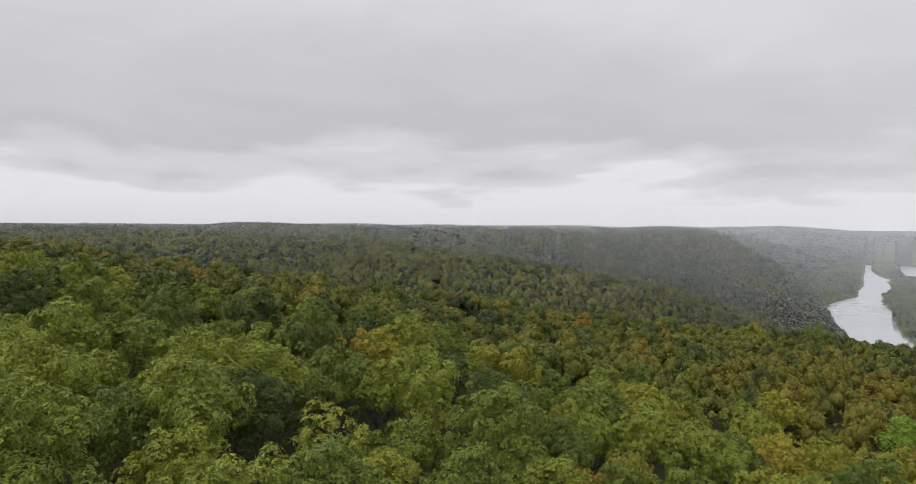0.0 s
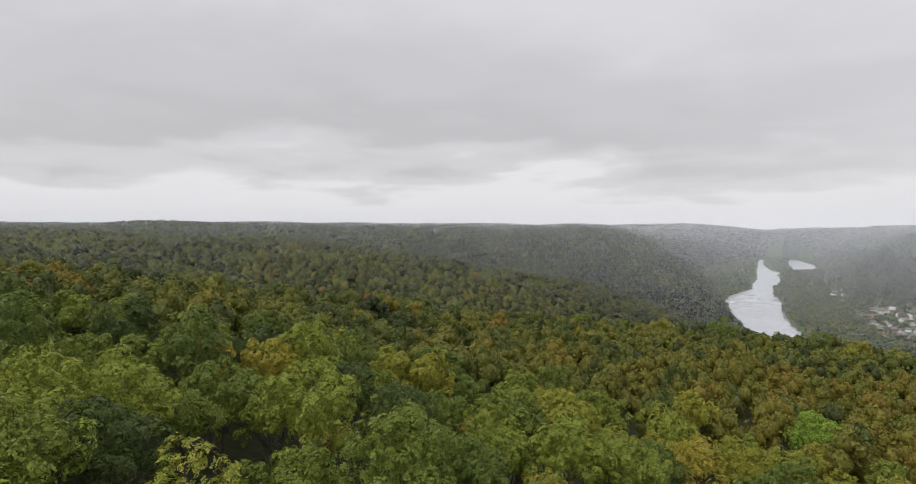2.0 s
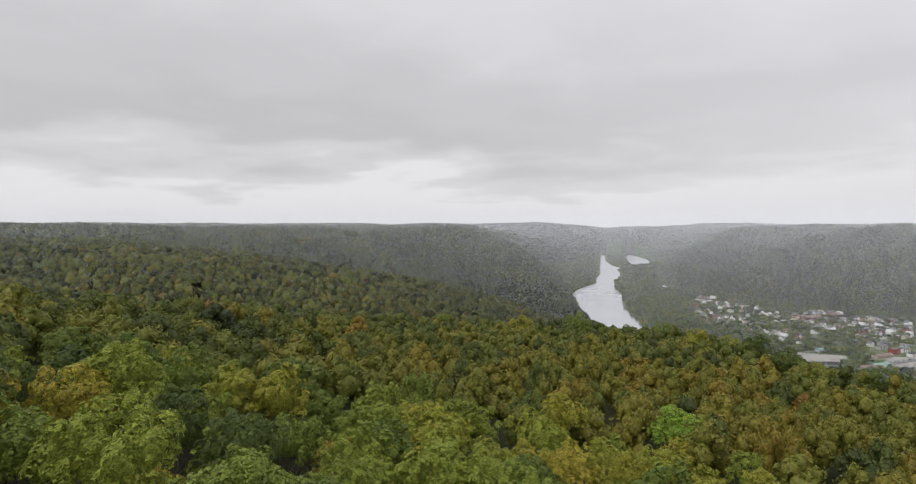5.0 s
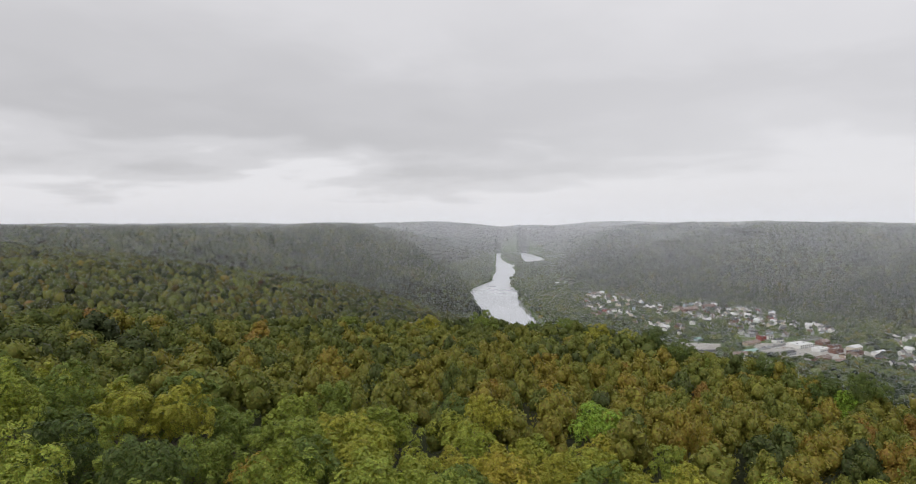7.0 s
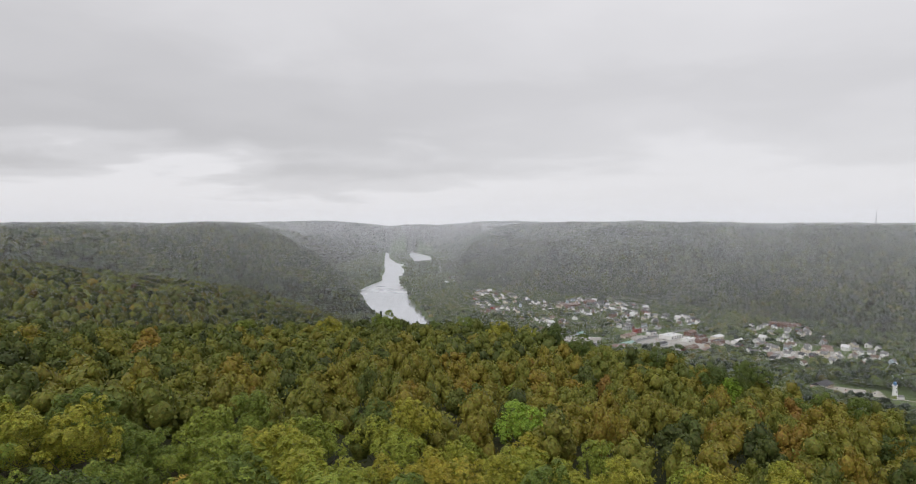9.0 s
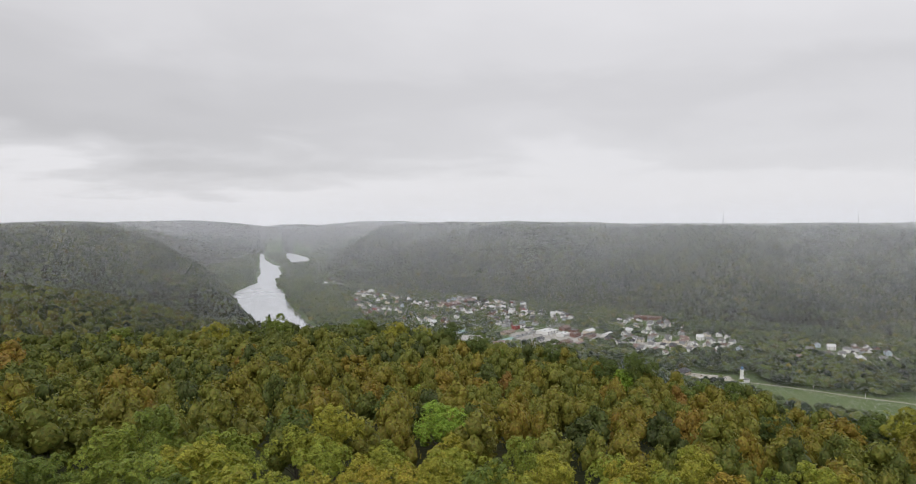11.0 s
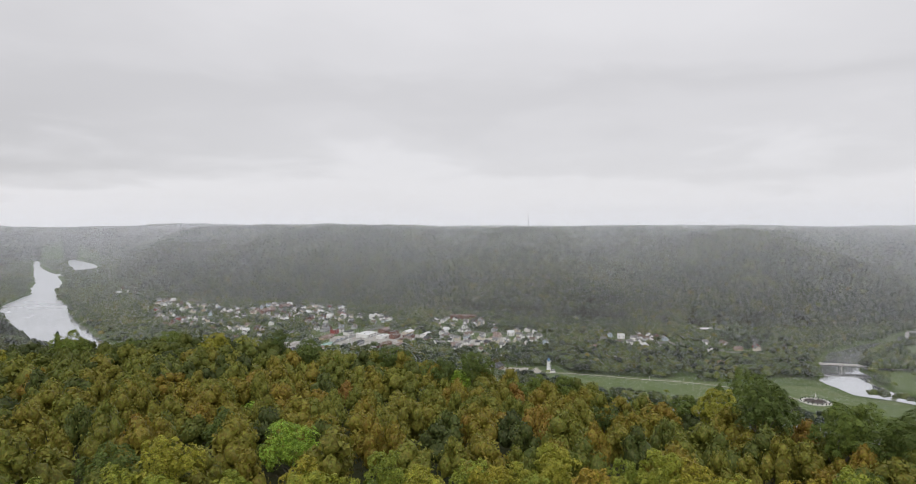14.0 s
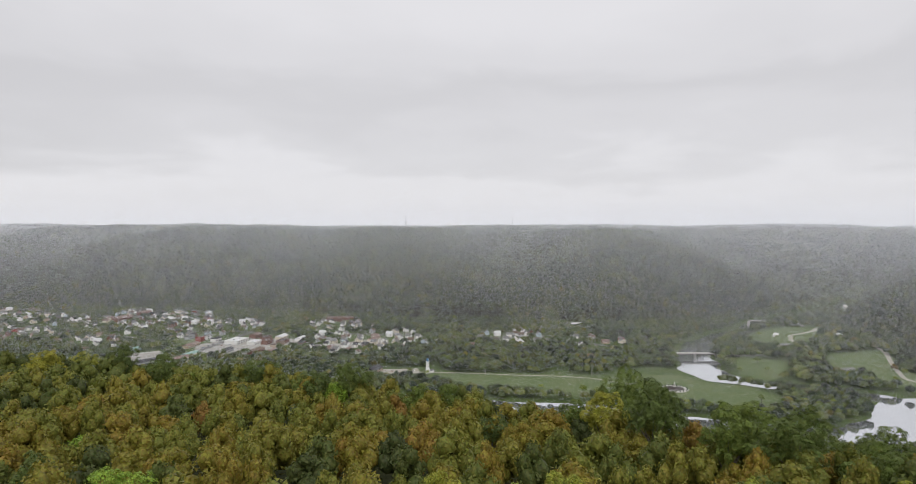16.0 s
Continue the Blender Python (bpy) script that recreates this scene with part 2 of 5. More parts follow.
FLOOR = NEAR_FOOT + FAR_FOOT
RIVER = [(-100, 4800, 26), (-84, 3970, 30), (-70, 3680, 48), (-40, 3300, 84), (-28, 2900, 86), (-38, 2620, 80), (-38, 2460, 68), (-60, 2230, 122), (-62, 2060, 158),
         (-48, 1880, 140), (-25, 1660, 130), (5, 1450, 115), (50, 1290, 100), (180, 1090, 90), (370, 820, 85), (520, 600, 80), (630, 450, 75),
         (678, 345, 72), (705, 265, 80), (765, 198, 84), (850, 182, 92), (930, 186, 112), (1000, 100, 90), (1100, -50, 90), (1300, -300, 90)]
SIDE_ARM = [(80, 4650, 50), (100, 4300, 80), (120, 4000, 120), (125, 3700, 115), (110, 3480, 60), (50, 3380, 40), (0, 3300, 50)]
CREEK = [(1900, 560, 30), (1500, 594, 35), (1364, 580, 38), (1250, 585, 42), (1130, 570, 48), (1010, 525, 56), (940, 478, 72), (905, 425, 56),
         (915, 360, 34), (940, 300, 34), (950, 240, 50)]
SPUR = [(-1100, 480, 214), (-900, 560, 210), (-640, 650, 199), (-470, 790, 174), (-310, 960, 130), (-118, 1143, 44), (0, 1260, 4)]  # crest and its height
RAVINES = [  # the steepness of the sides; x, y and the height of the bed
    (0.36, [(200, 960, 5), (0, 640, 54), (-150, 460, 83), (-284, 298, 113), (-430, 305, 144), (-620, 390, 186)]),
    (0.30, [(-300, 480, 132), (-370, 455, 146), (-520, 460, 166)]),
    (0.42, [(-60, 1480, 5), (-300, 1250, 50), (-600, 1050, 110), (-950, 950, 170), (-1300, 900, 195)]),
    (0.56, [(-150, 2150, 5), (-400, 2200, 45), (-800, 2260, 100), (-1300, 2260, 165), (-1700, 2250, 195)]),
    (0.44, [(200, 2420, 5), (700, 2680, 70), (1200, 2900, 130), (1900, 3200, 190)]),
    (0.34, [(640, 1560, 10), (900, 1720, 85), (1200, 2000, 165)]),
    (0.34, [(1960, 650, 6), (2040, 800, 22), (2110, 920, 45), (2130, 1030, 80), (2150, 1190, 140)]),
    (0.36, [(1055, 905, 6), (1210, 1120, 36), (1460, 1440, 92), (1700, 1720, 140), (1950, 2015, 180)]),
    (0.13, [(-90, 4300, 5), (-80, 4600, 160), (-40, 5600, 180)]),
]


def water_gap(x, y):
    """Metres from the nearest water's edge, negative on the water."""
    wobble = (value_noise(x, y, 40) - 0.5) * 12 + (value_noise(x + 900, y, 13) - 0.5) * 5
    gaps = []
    for line in (RIVER, SIDE_ARM, CREEK):
        d, w = near_line(x, y, line)
        gaps.append(d - w / 2)
    return np.minimum.reduce(gaps) + wobble


def height(x, y):
    x, y = np.asarray(x, float), np.asarray(y, float)
    on_floor = inside(x, y, FLOOR)
    near_d = near_line(x, y, [(*p, 0) for p in NEAR_FOOT])[0]
    far_d = near_line(x, y, [(*p, 0) for p in FAR_FOOT])[0]
    rise = lambda d, w: 1 - (1 - np.clip(d / w, 0, 1)) ** 2  # noqa: E731
    folds = (value_noise(x + 40, y + 90, 190) - 0.5) * 34
    rolling = (value_noise(x, y, 700) - 0.5) * 22 + (value_noise(x + 300, y, 260) - 0.5) * 16 + (value_noise(x, y + 500, 90) - 0.5) * 6
    near_hill = 4 + (201 + rolling) * rise(near_d, np.where(y > 1300, 360, 450))
    far_hill = 4 + (194 - 20 * np.clip((x - 900) / 900, 0, 1) + rolling + folds * np.clip(1.6 - far_d / 500, 0, 1)) * rise(far_d, np.where(y > 2600, 420, 640 - 190 * np.clip((x - 1050) / 350, 0, 1)))
    spur, crest = near_line(x, y, SPUR)
    near_hill = smooth_min(near_hill, crest + np.clip(spur - 260, 0, None), 12)
    hill = np.where(near_d < far_d, near_hill, far_hill)
    # the brow under the lookout
    ease = 0.2 + 0.8 * np.clip((x + 250) / 210, 0, 1)
    brow = 203 - np.where(x > 0, 0.106, 0.09) * x - (0.186 * y - 0.000236 * y * np.clip(y, 0, 320)) * ease
    brow = brow + 0.0004 * np.clip(x, 0, 130) * (np.clip(y, 0, 260) - 90)
    brow = np.minimum(brow, 5 + 170 * (near_d / 530) ** 1.5)
    own = np.maximum(np.clip((420 - np.hypot(x, y - 60)) / 160, 0, 1), np.clip((x + 150) / 120, 0, 1) * np.clip((1000 - y) / 150, 0, 1))
    hill = np.where(near_d < far_d, hill * (1 - own) + np.minimum(brow, 214) * own, hill)
    hill = hill + 24 * np.exp(-((x - 1600) ** 2 + (y - 1010) ** 2) / (2 * 190**2))  # the rounded knob above the creek
    for side, line in RAVINES:
        d, bed = near_line(x, y, line)
        hill = smooth_min(hill, bed + side * d, 26)
    hill = hill + 5 * np.exp(-((x + 50) ** 2 + (y - 235) ** 2) / (2 * 95**2)) + 6.5 * np.exp(-((x + 185) ** 2 + (y - 70) ** 2) / (2 * 80**2))  # the brow
    hill = hill - 14 * np.exp(-((x + 750) ** 2 + (y - 1750) ** 2) / (2 * 380**2))
    gap = water_gap(x, y)
    floor_z = np.clip(3.0 + 0.02 * np.clip(gap, 0, 400), 0, 12) + (value_noise(x, y, 60) - 0.5) * 0.8
    z = np.where(on_floor, floor_z, np.maximum(hill, floor_z))
    bank = np.clip(gap * 0.30, -3, 30)
    return np.where(gap < 12, np.minimum(z, bank + np.where(on_floor, 0, 3)), z)


def spaced(lo, hi, fine_lo, fine_hi, step, growth):
    """Grid lines: even between the fine bounds, ever wider outside."""
    lines = list(np.arange(fine_lo, fine_hi + 1, step))
    d, v = step, fine_hi
    while v < hi:
        d *= growth
        v += d
        lines.append(v)
    d, v = step, fine_lo
    while v > lo:
        d *= growth
        v -= d
        lines.insert(0, v)
    return np.array(lines)


GROUND_MAT = surface("forest_floor", [(0.020, 0.026, 0.010), (0.036, 0.042, 0.014), (0.060, 0.052, 0.020)], scale=0.05, rough=0.95, bump=0.6, bump_scale=0.4, distance=1.0)
gx, gy = spaced(-5200, 5600, -300, 1500, 8, 1.07), spaced(-2600, 6400, 0, 2300, 8, 1.07)
GX, GY = np.meshgrid(gx, gy)
GZ = height(GX, GY)
nx, ny = len(gx), len(gy)
ids = np.arange(nx * ny).reshape(ny, nx)
quads = np.stack([ids[:-1, :-1], ids[:-1, 1:], ids[1:, 1:], ids[1:, :-1]], -1).reshape(-1, 4)
GRASS_MAT = surface("valley_grass", [(0.045, 0.070, 0.022), (0.070, 0.105, 0.030), (0.10, 0.115, 0.045)], scale=0.03, rough=0.95, bump=0.3, bump_scale=0.5, distance=0.3)
ground = link_mesh("ground", np.stack([GX, GY, GZ], -1).reshape(-1, 3), quads, GROUND_MAT, smooth=True)
ground.data.materials.append(GRASS_MAT)
mid = lambda g: (g[:-1, :-1] + g[1:, 1:]) / 2  # noqa: E731
ground.data.polygons.foreach_set("material_index", inside(mid(GX), mid(GY), FLOOR).astype(np.int32).ravel())
tagged(ground, "wooded hills and grassy valley floor along a river", "ground", kind="structure")

wx, wy = np.linspace(-500, 2400, 60), np.linspace(-600, 5000, 110)
WX, WY = np.meshgrid(wx, wy)
ids = np.arange(60 * 110).reshape(110, 60)
quads = np.stack([ids[:-1, :-1], ids[:-1, 1:], ids[1:, 1:], ids[1:, :-1]], -1).reshape(-1, 4)
water = link_mesh("water", np.stack([WX, WY, 0 * WX], -1).reshape(-1, 3), quads, water_surface("river_water", 0.05, 0.25, 4.0), smooth=True)
tagged(water, "calm grey river water mirroring the overcast sky", "river", kind="structure")


# ---------------------------------------------------------------- woods
def horizon_table():
    """How steeply one must look from the lookout to see over the land, by bearing and distance."""
    bearings = np.radians(np.arange(-100, 110, 0.25))
    ranges = np.geomspace(12, 6000, 420)
    B, R = np.meshgrid(bearings, ranges, indexing="ij")
    steep = (height(R * np.sin(B), R * np.cos(B)) + 9 - 229) / R
    return bearings, ranges, np.maximum.accumulate(steep, axis=1)


BEARINGS, RANGES, HORIZON = horizon_table()


def in_sight(x, y, z, slack=0.012):
    r = np.hypot(x, y)
    i = np.clip(np.searchsorted(BEARINGS, np.arctan2(x, y)), 0, len(BEARINGS) - 1)
    j = np.clip(np.searchsorted(RANGES, r) - 2, 0, len(RANGES) - 1)
    return (z - 229) / r > HORIZON[i, j] - slack


def scatter(lo, hi, step, seed, arc=(-80, 86)):
    """Jittered places between two distances from the lookout."""
    rng = np.random.RandomState(seed)
    c = np.arange(-hi, hi, step)
    x, y = np.meshgrid(c, c)
    x = x.ravel() + np.tile(np.where(np.arange(len(c)) % 2 == 0, 0, step / 2), (len(c), 1)).T.ravel() + rng.uniform(-0.38, 0.38, x.size) * step
    y = y.ravel() + rng.uniform(-0.38, 0.38, y.size) * step
    r, a = np.hypot(x, y), np.degrees(np.arctan2(x, y))
    keep = (r > lo) & (r < hi) & (a > arc[0]) & (a < arc[1])
    return x[keep], y[keep], rng


def dome(rings, seed):
    """A crown's shell: a top and rings of (corners, radius, height), closed towards its foot."""
    verts, faces, prev = [(0, 0, 1.0)], [], [0]
    for n, (k, r, z) in enumerate(rings):
        ring = []
        for q in range(k):
            a = 2 * math.pi * (q + 0.5 * (n % 2)) / k
            ring.append(len(verts))
            verts.append((r * math.cos(a), r * math.sin(a), z))
        if len(prev) == 1:
            faces += [(0, ring[q], ring[(q + 1) % k]) for q in range(k)]
        else:
            kp, i, j = len(prev), 0, 0
            while i < kp or j < k:
                if j < k and (i >= kp or (j + 0.5) / k <= (i + 0.5) / kp):
                    faces.append((prev[i % kp], ring[j % k], ring[(j + 1) % k]))
                    j += 1
                else:
                    faces.append((prev[i % kp], ring[j % k], prev[(i + 1) % kp]))
                    i += 1
        prev = ring
    return np.array(verts), np.array(faces)


def wood(name, label, x, y, rng, rings, radius, tall, tone, material, jitter=0.24):
    """Crowns as one body of woodland."""
    verts, faces = dome(rings, 0)
    n, nv = len(x), len(verts)
    z = height(x, y)
    turn = rng.uniform(0, 2 * math.pi, n)
    wide = radius * rng.uniform(0.75, 1.3, n)
    high = tall * rng.uniform(0.8, 1.17, n)
    v = np.repeat(verts[None], n, 0) * (1 + rng.uniform(-jitter, jitter, (n, nv, 1)) * (1, 1, 0.35)) + rng.uniform(-jitter, jitter, (n, nv, 3)) * (0.6, 0.6, 0.25)
    c, s = np.cos(turn)[:, None], np.sin(turn)[:, None]
    out = np.stack([(v[..., 0] * c - v[..., 1] * s) * wide[:, None] + x[:, None], (v[..., 0] * s + v[..., 1] * c) * wide[:, None] + y[:, None],
                    v[..., 2] * high[:, None] + z[:, None]], -1)
    f = (faces[None] + (np.arange(n) * nv)[:, None, None]).reshape(-1, 3)
    ob = link_mesh(name, out.reshape(-1, 3), f, material, tone=np.repeat(tone, nv))
    return tagged(ob, label, "woodland", kind="stuff")


def open_ground(x, y):
    """Where the valley floor is kept clear of woods."""
    return inside(x, y, FLOOR)


CROWN_FULL = [(5, 0.5, 0.94), (7, 0.92, 0.76), (7, 1.0, 0.46)]
CROWN_PLAIN = [(5, 0.62, 0.90), (6, 1.0, 0.52)]
CROWN_FAR = [(5, 0.75, 0.86), (5, 1.05, 0.45)]
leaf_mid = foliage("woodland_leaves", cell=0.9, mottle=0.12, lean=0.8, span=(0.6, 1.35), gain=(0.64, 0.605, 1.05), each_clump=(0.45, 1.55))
# the high blue gains put distance haze into the valley and far leaf colours
leaf_valley = foliage("hazed_valley_leaves", cell=0.9, mottle=0.12, lean=0.8, span=(0.6, 1.35), gain=(0.70, 0.71, 1.55), each_clump=(0.5, 1.5))
leaf_far = foliage("hazed_far_leaves", cell=0.35, mottle=0.08, lean=0.6, span=(0.7, 1.25), gain=(0.60, 0.575, 1.6), each_clump=(0.4, 1.6))


def wood_tone(x, y, rng, mean, spread):
    patch = (value_noise(x, y, 120) - 0.5) * 0.25
    odd = rng.rand(len(x))
    t = mean + patch + rng.normal(0, spread, len(x))
    return np.clip(np.where(odd > 0.98, t + 0.25, t), 0.02, 0.98)


def grow(name, label, lo, hi, step, seed, rings, radius, tall, material, mean, spread, slack=0.004):
    x, y, rng = scatter(lo, hi, step, seed)
    z = height(x, y)
    keep = ~open_ground(x, y) & in_sight(x, y, z + tall + 1, slack) & (water_gap(x, y) > 2)
    x, y = x[keep], y[keep]
    print(name, len(x))
    return wood(name, label, x, y, rng, rings, radius, tall, wood_tone(x, y, rng, mean, spread), material)


def draped(name, ring, material, lift, step, label, category):
    """A sheet that lies on the ground inside a ring."""
    r = np.array(ring, float)
    x, y = np.meshgrid(np.arange(r[:, 0].min(), r[:, 0].max() + step, step), np.arange(r[:, 1].min(), r[:, 1].max() + step, step))
    ok = inside(x, y, [tuple(p) for p in ring]) & (water_gap(x, y) > 3)
    i = np.arange(x.size).reshape(x.shape)
    cell = ok[:-1, :-1] & ok[1:, :-1] & ok[:-1, 1:] & ok[1:, 1:]
    q = np.stack([i[:-1, :-1], i[:-1, 1:], i[1:, 1:], i[1:, :-1]], -1)[cell]
    used, inv = np.unique(q, return_inverse=True)
    v = np.stack([x, y, height(x, y) + lift], -1).reshape(-1, 3)[used]
    return tagged(link_mesh(name, v, inv.reshape(-1, 4), material, smooth=True), label, category, kind="structure")


def ribbon(name, line, width, material, lift, label, category, deck=None):
    """A road or path along a line, laid on the ground."""
    p = [np.array(line[0], float)]
    for a, b in zip(line[:-1], line[1:]):
        a, b = np.array(a, float), np.array(b, float)
        n = max(1, int(np.linalg.norm(b - a) / 7))
        p += [a + (b - a) * (k + 1) / n for k in range(n)]
    p = np.array(p)
    p[1:-1] = (p[:-2] + 2 * p[1:-1] + p[2:]) / 4
    d = np.gradient(p, axis=0)
    side = np.stack([-d[:, 1], d[:, 0]], 1) / np.linalg.norm(d, axis=1)[:, None] * width / 2
    z = height(p[:, 0], p[:, 1])
    z = np.convolve(np.pad(z, 3, mode="edge"), np.ones(7) / 7, "valid") + lift
    rows = [np.stack([*(p + side * k).T, np.maximum(z, height(*(p + side * k).T) + lift * 0.5)], 1) for k in (-1, 0, 1)]
    v = np.concatenate(rows)
    n = len(p)
    i = np.arange(n - 1)
    q = np.concatenate([np.stack([i + o, i + o + n, i + 1 + o + n, i + 1 + o], 1) for o in (0, n)])
    return tagged(link_mesh(name, v, q, material, smooth=True), label, category, kind="structure")


ASPHALT = surface("worn_asphalt", [(0.10, 0.10, 0.10), (0.15, 0.15, 0.145), (0.21, 0.205, 0.20)], scale=0.08, rough=0.85, bump=0.1)
PALE_ASPHALT = surface("pale_concrete_lot", [(0.24, 0.23, 0.21), (0.32, 0.31, 0.285), (0.39, 0.375, 0.35)], scale=0.05, rough=0.85, bump=0.1)
GRAVEL = surface("path_gravel", [(0.30, 0.28, 0.24), (0.42, 0.40, 0.35)], scale=0.3, rough=0.95, bump=0.3)
LAWN = surface("mown_lawn", [(0.075, 0.105, 0.042), (0.10, 0.138, 0.052), (0.13, 0.145, 0.066)], scale=0.03, rough=0.95, bump=0.2, bump_scale=0.6)

ISLAND = [(600, 735), (640, 705), (755, 575), (822, 512), (870, 470), (850, 430), (880, 380), (850, 320), (790, 305), (738, 330), (716, 400), (668, 492), (618, 575), (580, 650), (560, 720)]
PARK = [(1010, 475), (980, 445), (905, 405), (930, 365), (990, 360), (1075, 395), (1060, 450)]
FIELD = [(1174, 365), (1262, 312), (1150, 262), (1095, 262), (1030, 315), (1090, 350)]
MEADOW = [(1069, 298), (1125, 241), (1060, 200), (1010, 210), (1000, 250)]
CAMP = [(1150, 470), (1240, 545), (1420, 540), (1470, 480), (1380, 440), (1210, 410)]
draped("lawn", ISLAND, LAWN, 0.25, 5, "mown green lawn of an island park", "lawn")
draped("lawn", PARK, LAWN, 0.25, 5, "mown green park lawn beside a creek", "lawn")
draped("lawn", FIELD, LAWN, 0.25, 5, "mown green sports field among trees", "lawn")
draped("lawn", MEADOW, LAWN, 0.25, 5, "green riverside meadow", "lawn")
draped("lawn", CAMP, LAWN, 0.25, 5, "green camp ground crossed by a pale road", "lawn")
draped("lawn", [(430, 1195), (520, 1235), (500, 1275), (420, 1250)], LAWN, 0.3, 5, "green town lawn beside a street", "lawn")
draped("lawn", [(640, 1035), (700, 1015), (730, 1070), (670, 1095)], LAWN, 0.3, 5, "green lawn behind low houses", "lawn")
draped("parking_lot", [(283, 1110), (356, 1102), (378, 1178), (300, 1196)], PALE_ASPHALT, 0.35, 5, "wide pale concrete parking lot", "parking lot")
draped("parking_lot", [(392, 1078), (520, 1008), (600, 1050), (585, 1120), (500, 1185), (432, 1180)], PALE_ASPHALT, 0.35, 5, "pale parking lot between shops", "parking lot")
draped("parking_lot", [(585, 960), (690, 930), (720, 985), (610, 1015)], PALE_ASPHALT, 0.35, 5, "pale gravel yard among houses", "parking lot")
draped("parking_lot", [(540, 765), (600, 735), (615, 765), (570, 800)], GRAVEL, 0.35, 4, "pale gravel parking place by a riverside hall", "parking lot")
ROADS = [
    ([(120, 1090), (206, 1170), (296, 1219), (396, 1268), (480, 1310)], 9),
    ([(330, 1060), (400, 1105), (479, 1165), (573, 1225), (660, 1290)], 12),
    ([(283, 1179), (350, 1215), (403, 1254)], 8),
    ([(480, 1310), (573, 1223), (640, 1130), (720, 1030), (830, 880), (930, 770), (985, 620), (968, 572)], 9),
    ([(403, 1254), (340, 1420), (270, 1620), (215, 1900), (170, 2300), (165, 2700), (190, 3100), (215, 3600)], 8),
    ([(330, 1450), (430, 1560), (540, 1640)], 7),
    ([(1042, 486), (1090, 440), (1159, 430), (1184, 395), (1210, 400)], 7),
]
for line, wide in ROADS:
    ribbon("road", line, wide, ASPHALT, 0.45, "worn grey asphalt road", "road")
ribbon("road", [(1184, 395), (1230, 425), (1255, 455), (1317, 478), (1351, 470), (1405, 464), (1450, 474)], 8, GRAVEL, 0.5, "pale curving camp road", "road")
ribbon("road", [(1420, 380), (1396, 365), (1309, 342), (1248, 305), (1149, 272), (1068, 240), (1040, 190)], 7, GRAVEL, 0.6, "pale country road along a wooded slope", "road")
ribbon("path", [(590, 745), (626, 715), (656, 676), (686, 634), (724, 589), (750, 547), (758, 504), (770, 468), (775, 452)], 3.2, GRAVEL, 0.45, "narrow pale gravel path across a lawn", "path")

# ---------------------------------------------------------------- woods on the hills
CLEARED = [ISLAND, PARK, FIELD, MEADOW, CAMP]


def road_gap(x, y):
    return np.minimum.reduce([near_line(x, y, [(*p, 0) for p in line])[0] - wide / 2 for line, wide in ROADS])


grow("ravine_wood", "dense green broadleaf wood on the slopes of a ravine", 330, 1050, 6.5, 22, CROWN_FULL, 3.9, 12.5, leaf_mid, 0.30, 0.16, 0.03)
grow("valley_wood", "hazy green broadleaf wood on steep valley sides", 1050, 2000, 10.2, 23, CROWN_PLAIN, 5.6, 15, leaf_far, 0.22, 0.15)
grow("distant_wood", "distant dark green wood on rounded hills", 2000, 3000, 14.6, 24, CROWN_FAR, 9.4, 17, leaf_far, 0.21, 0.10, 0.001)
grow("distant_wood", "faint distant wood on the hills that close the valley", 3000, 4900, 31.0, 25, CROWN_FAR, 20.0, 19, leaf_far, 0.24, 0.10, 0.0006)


def leaf_cards(centres, outward, size, rng):
    """Small bent leaf sprays, two triangles each."""
    n = len(centres)
    w = outward + rng.normal(0, 0.22, (n, 3)) + (0, 0, 0.2)
    w /= np.linalg.norm(w, axis=1)[:, None]
    u = np.cross(w, rng.normal(0, 1, (n, 3)))
    u /= np.linalg.norm(u, axis=1)[:, None] + 1e-9
    v = np.cross(w, u)
    s = (size * rng.uniform(0.6, 1.35, n))[:, None]
    pts = np.stack([centres + u * s, centres + v * s * 0.62 + w * s * 0.16, centres - u * s, centres - v * s * 0.62 + w * s * 0.16], 1)
    i = np.arange(n)[:, None] * 4
    faces = np.concatenate([i + [0, 1, 2], i + [0, 2, 3]], 0)
    return pts.reshape(-1, 3), faces


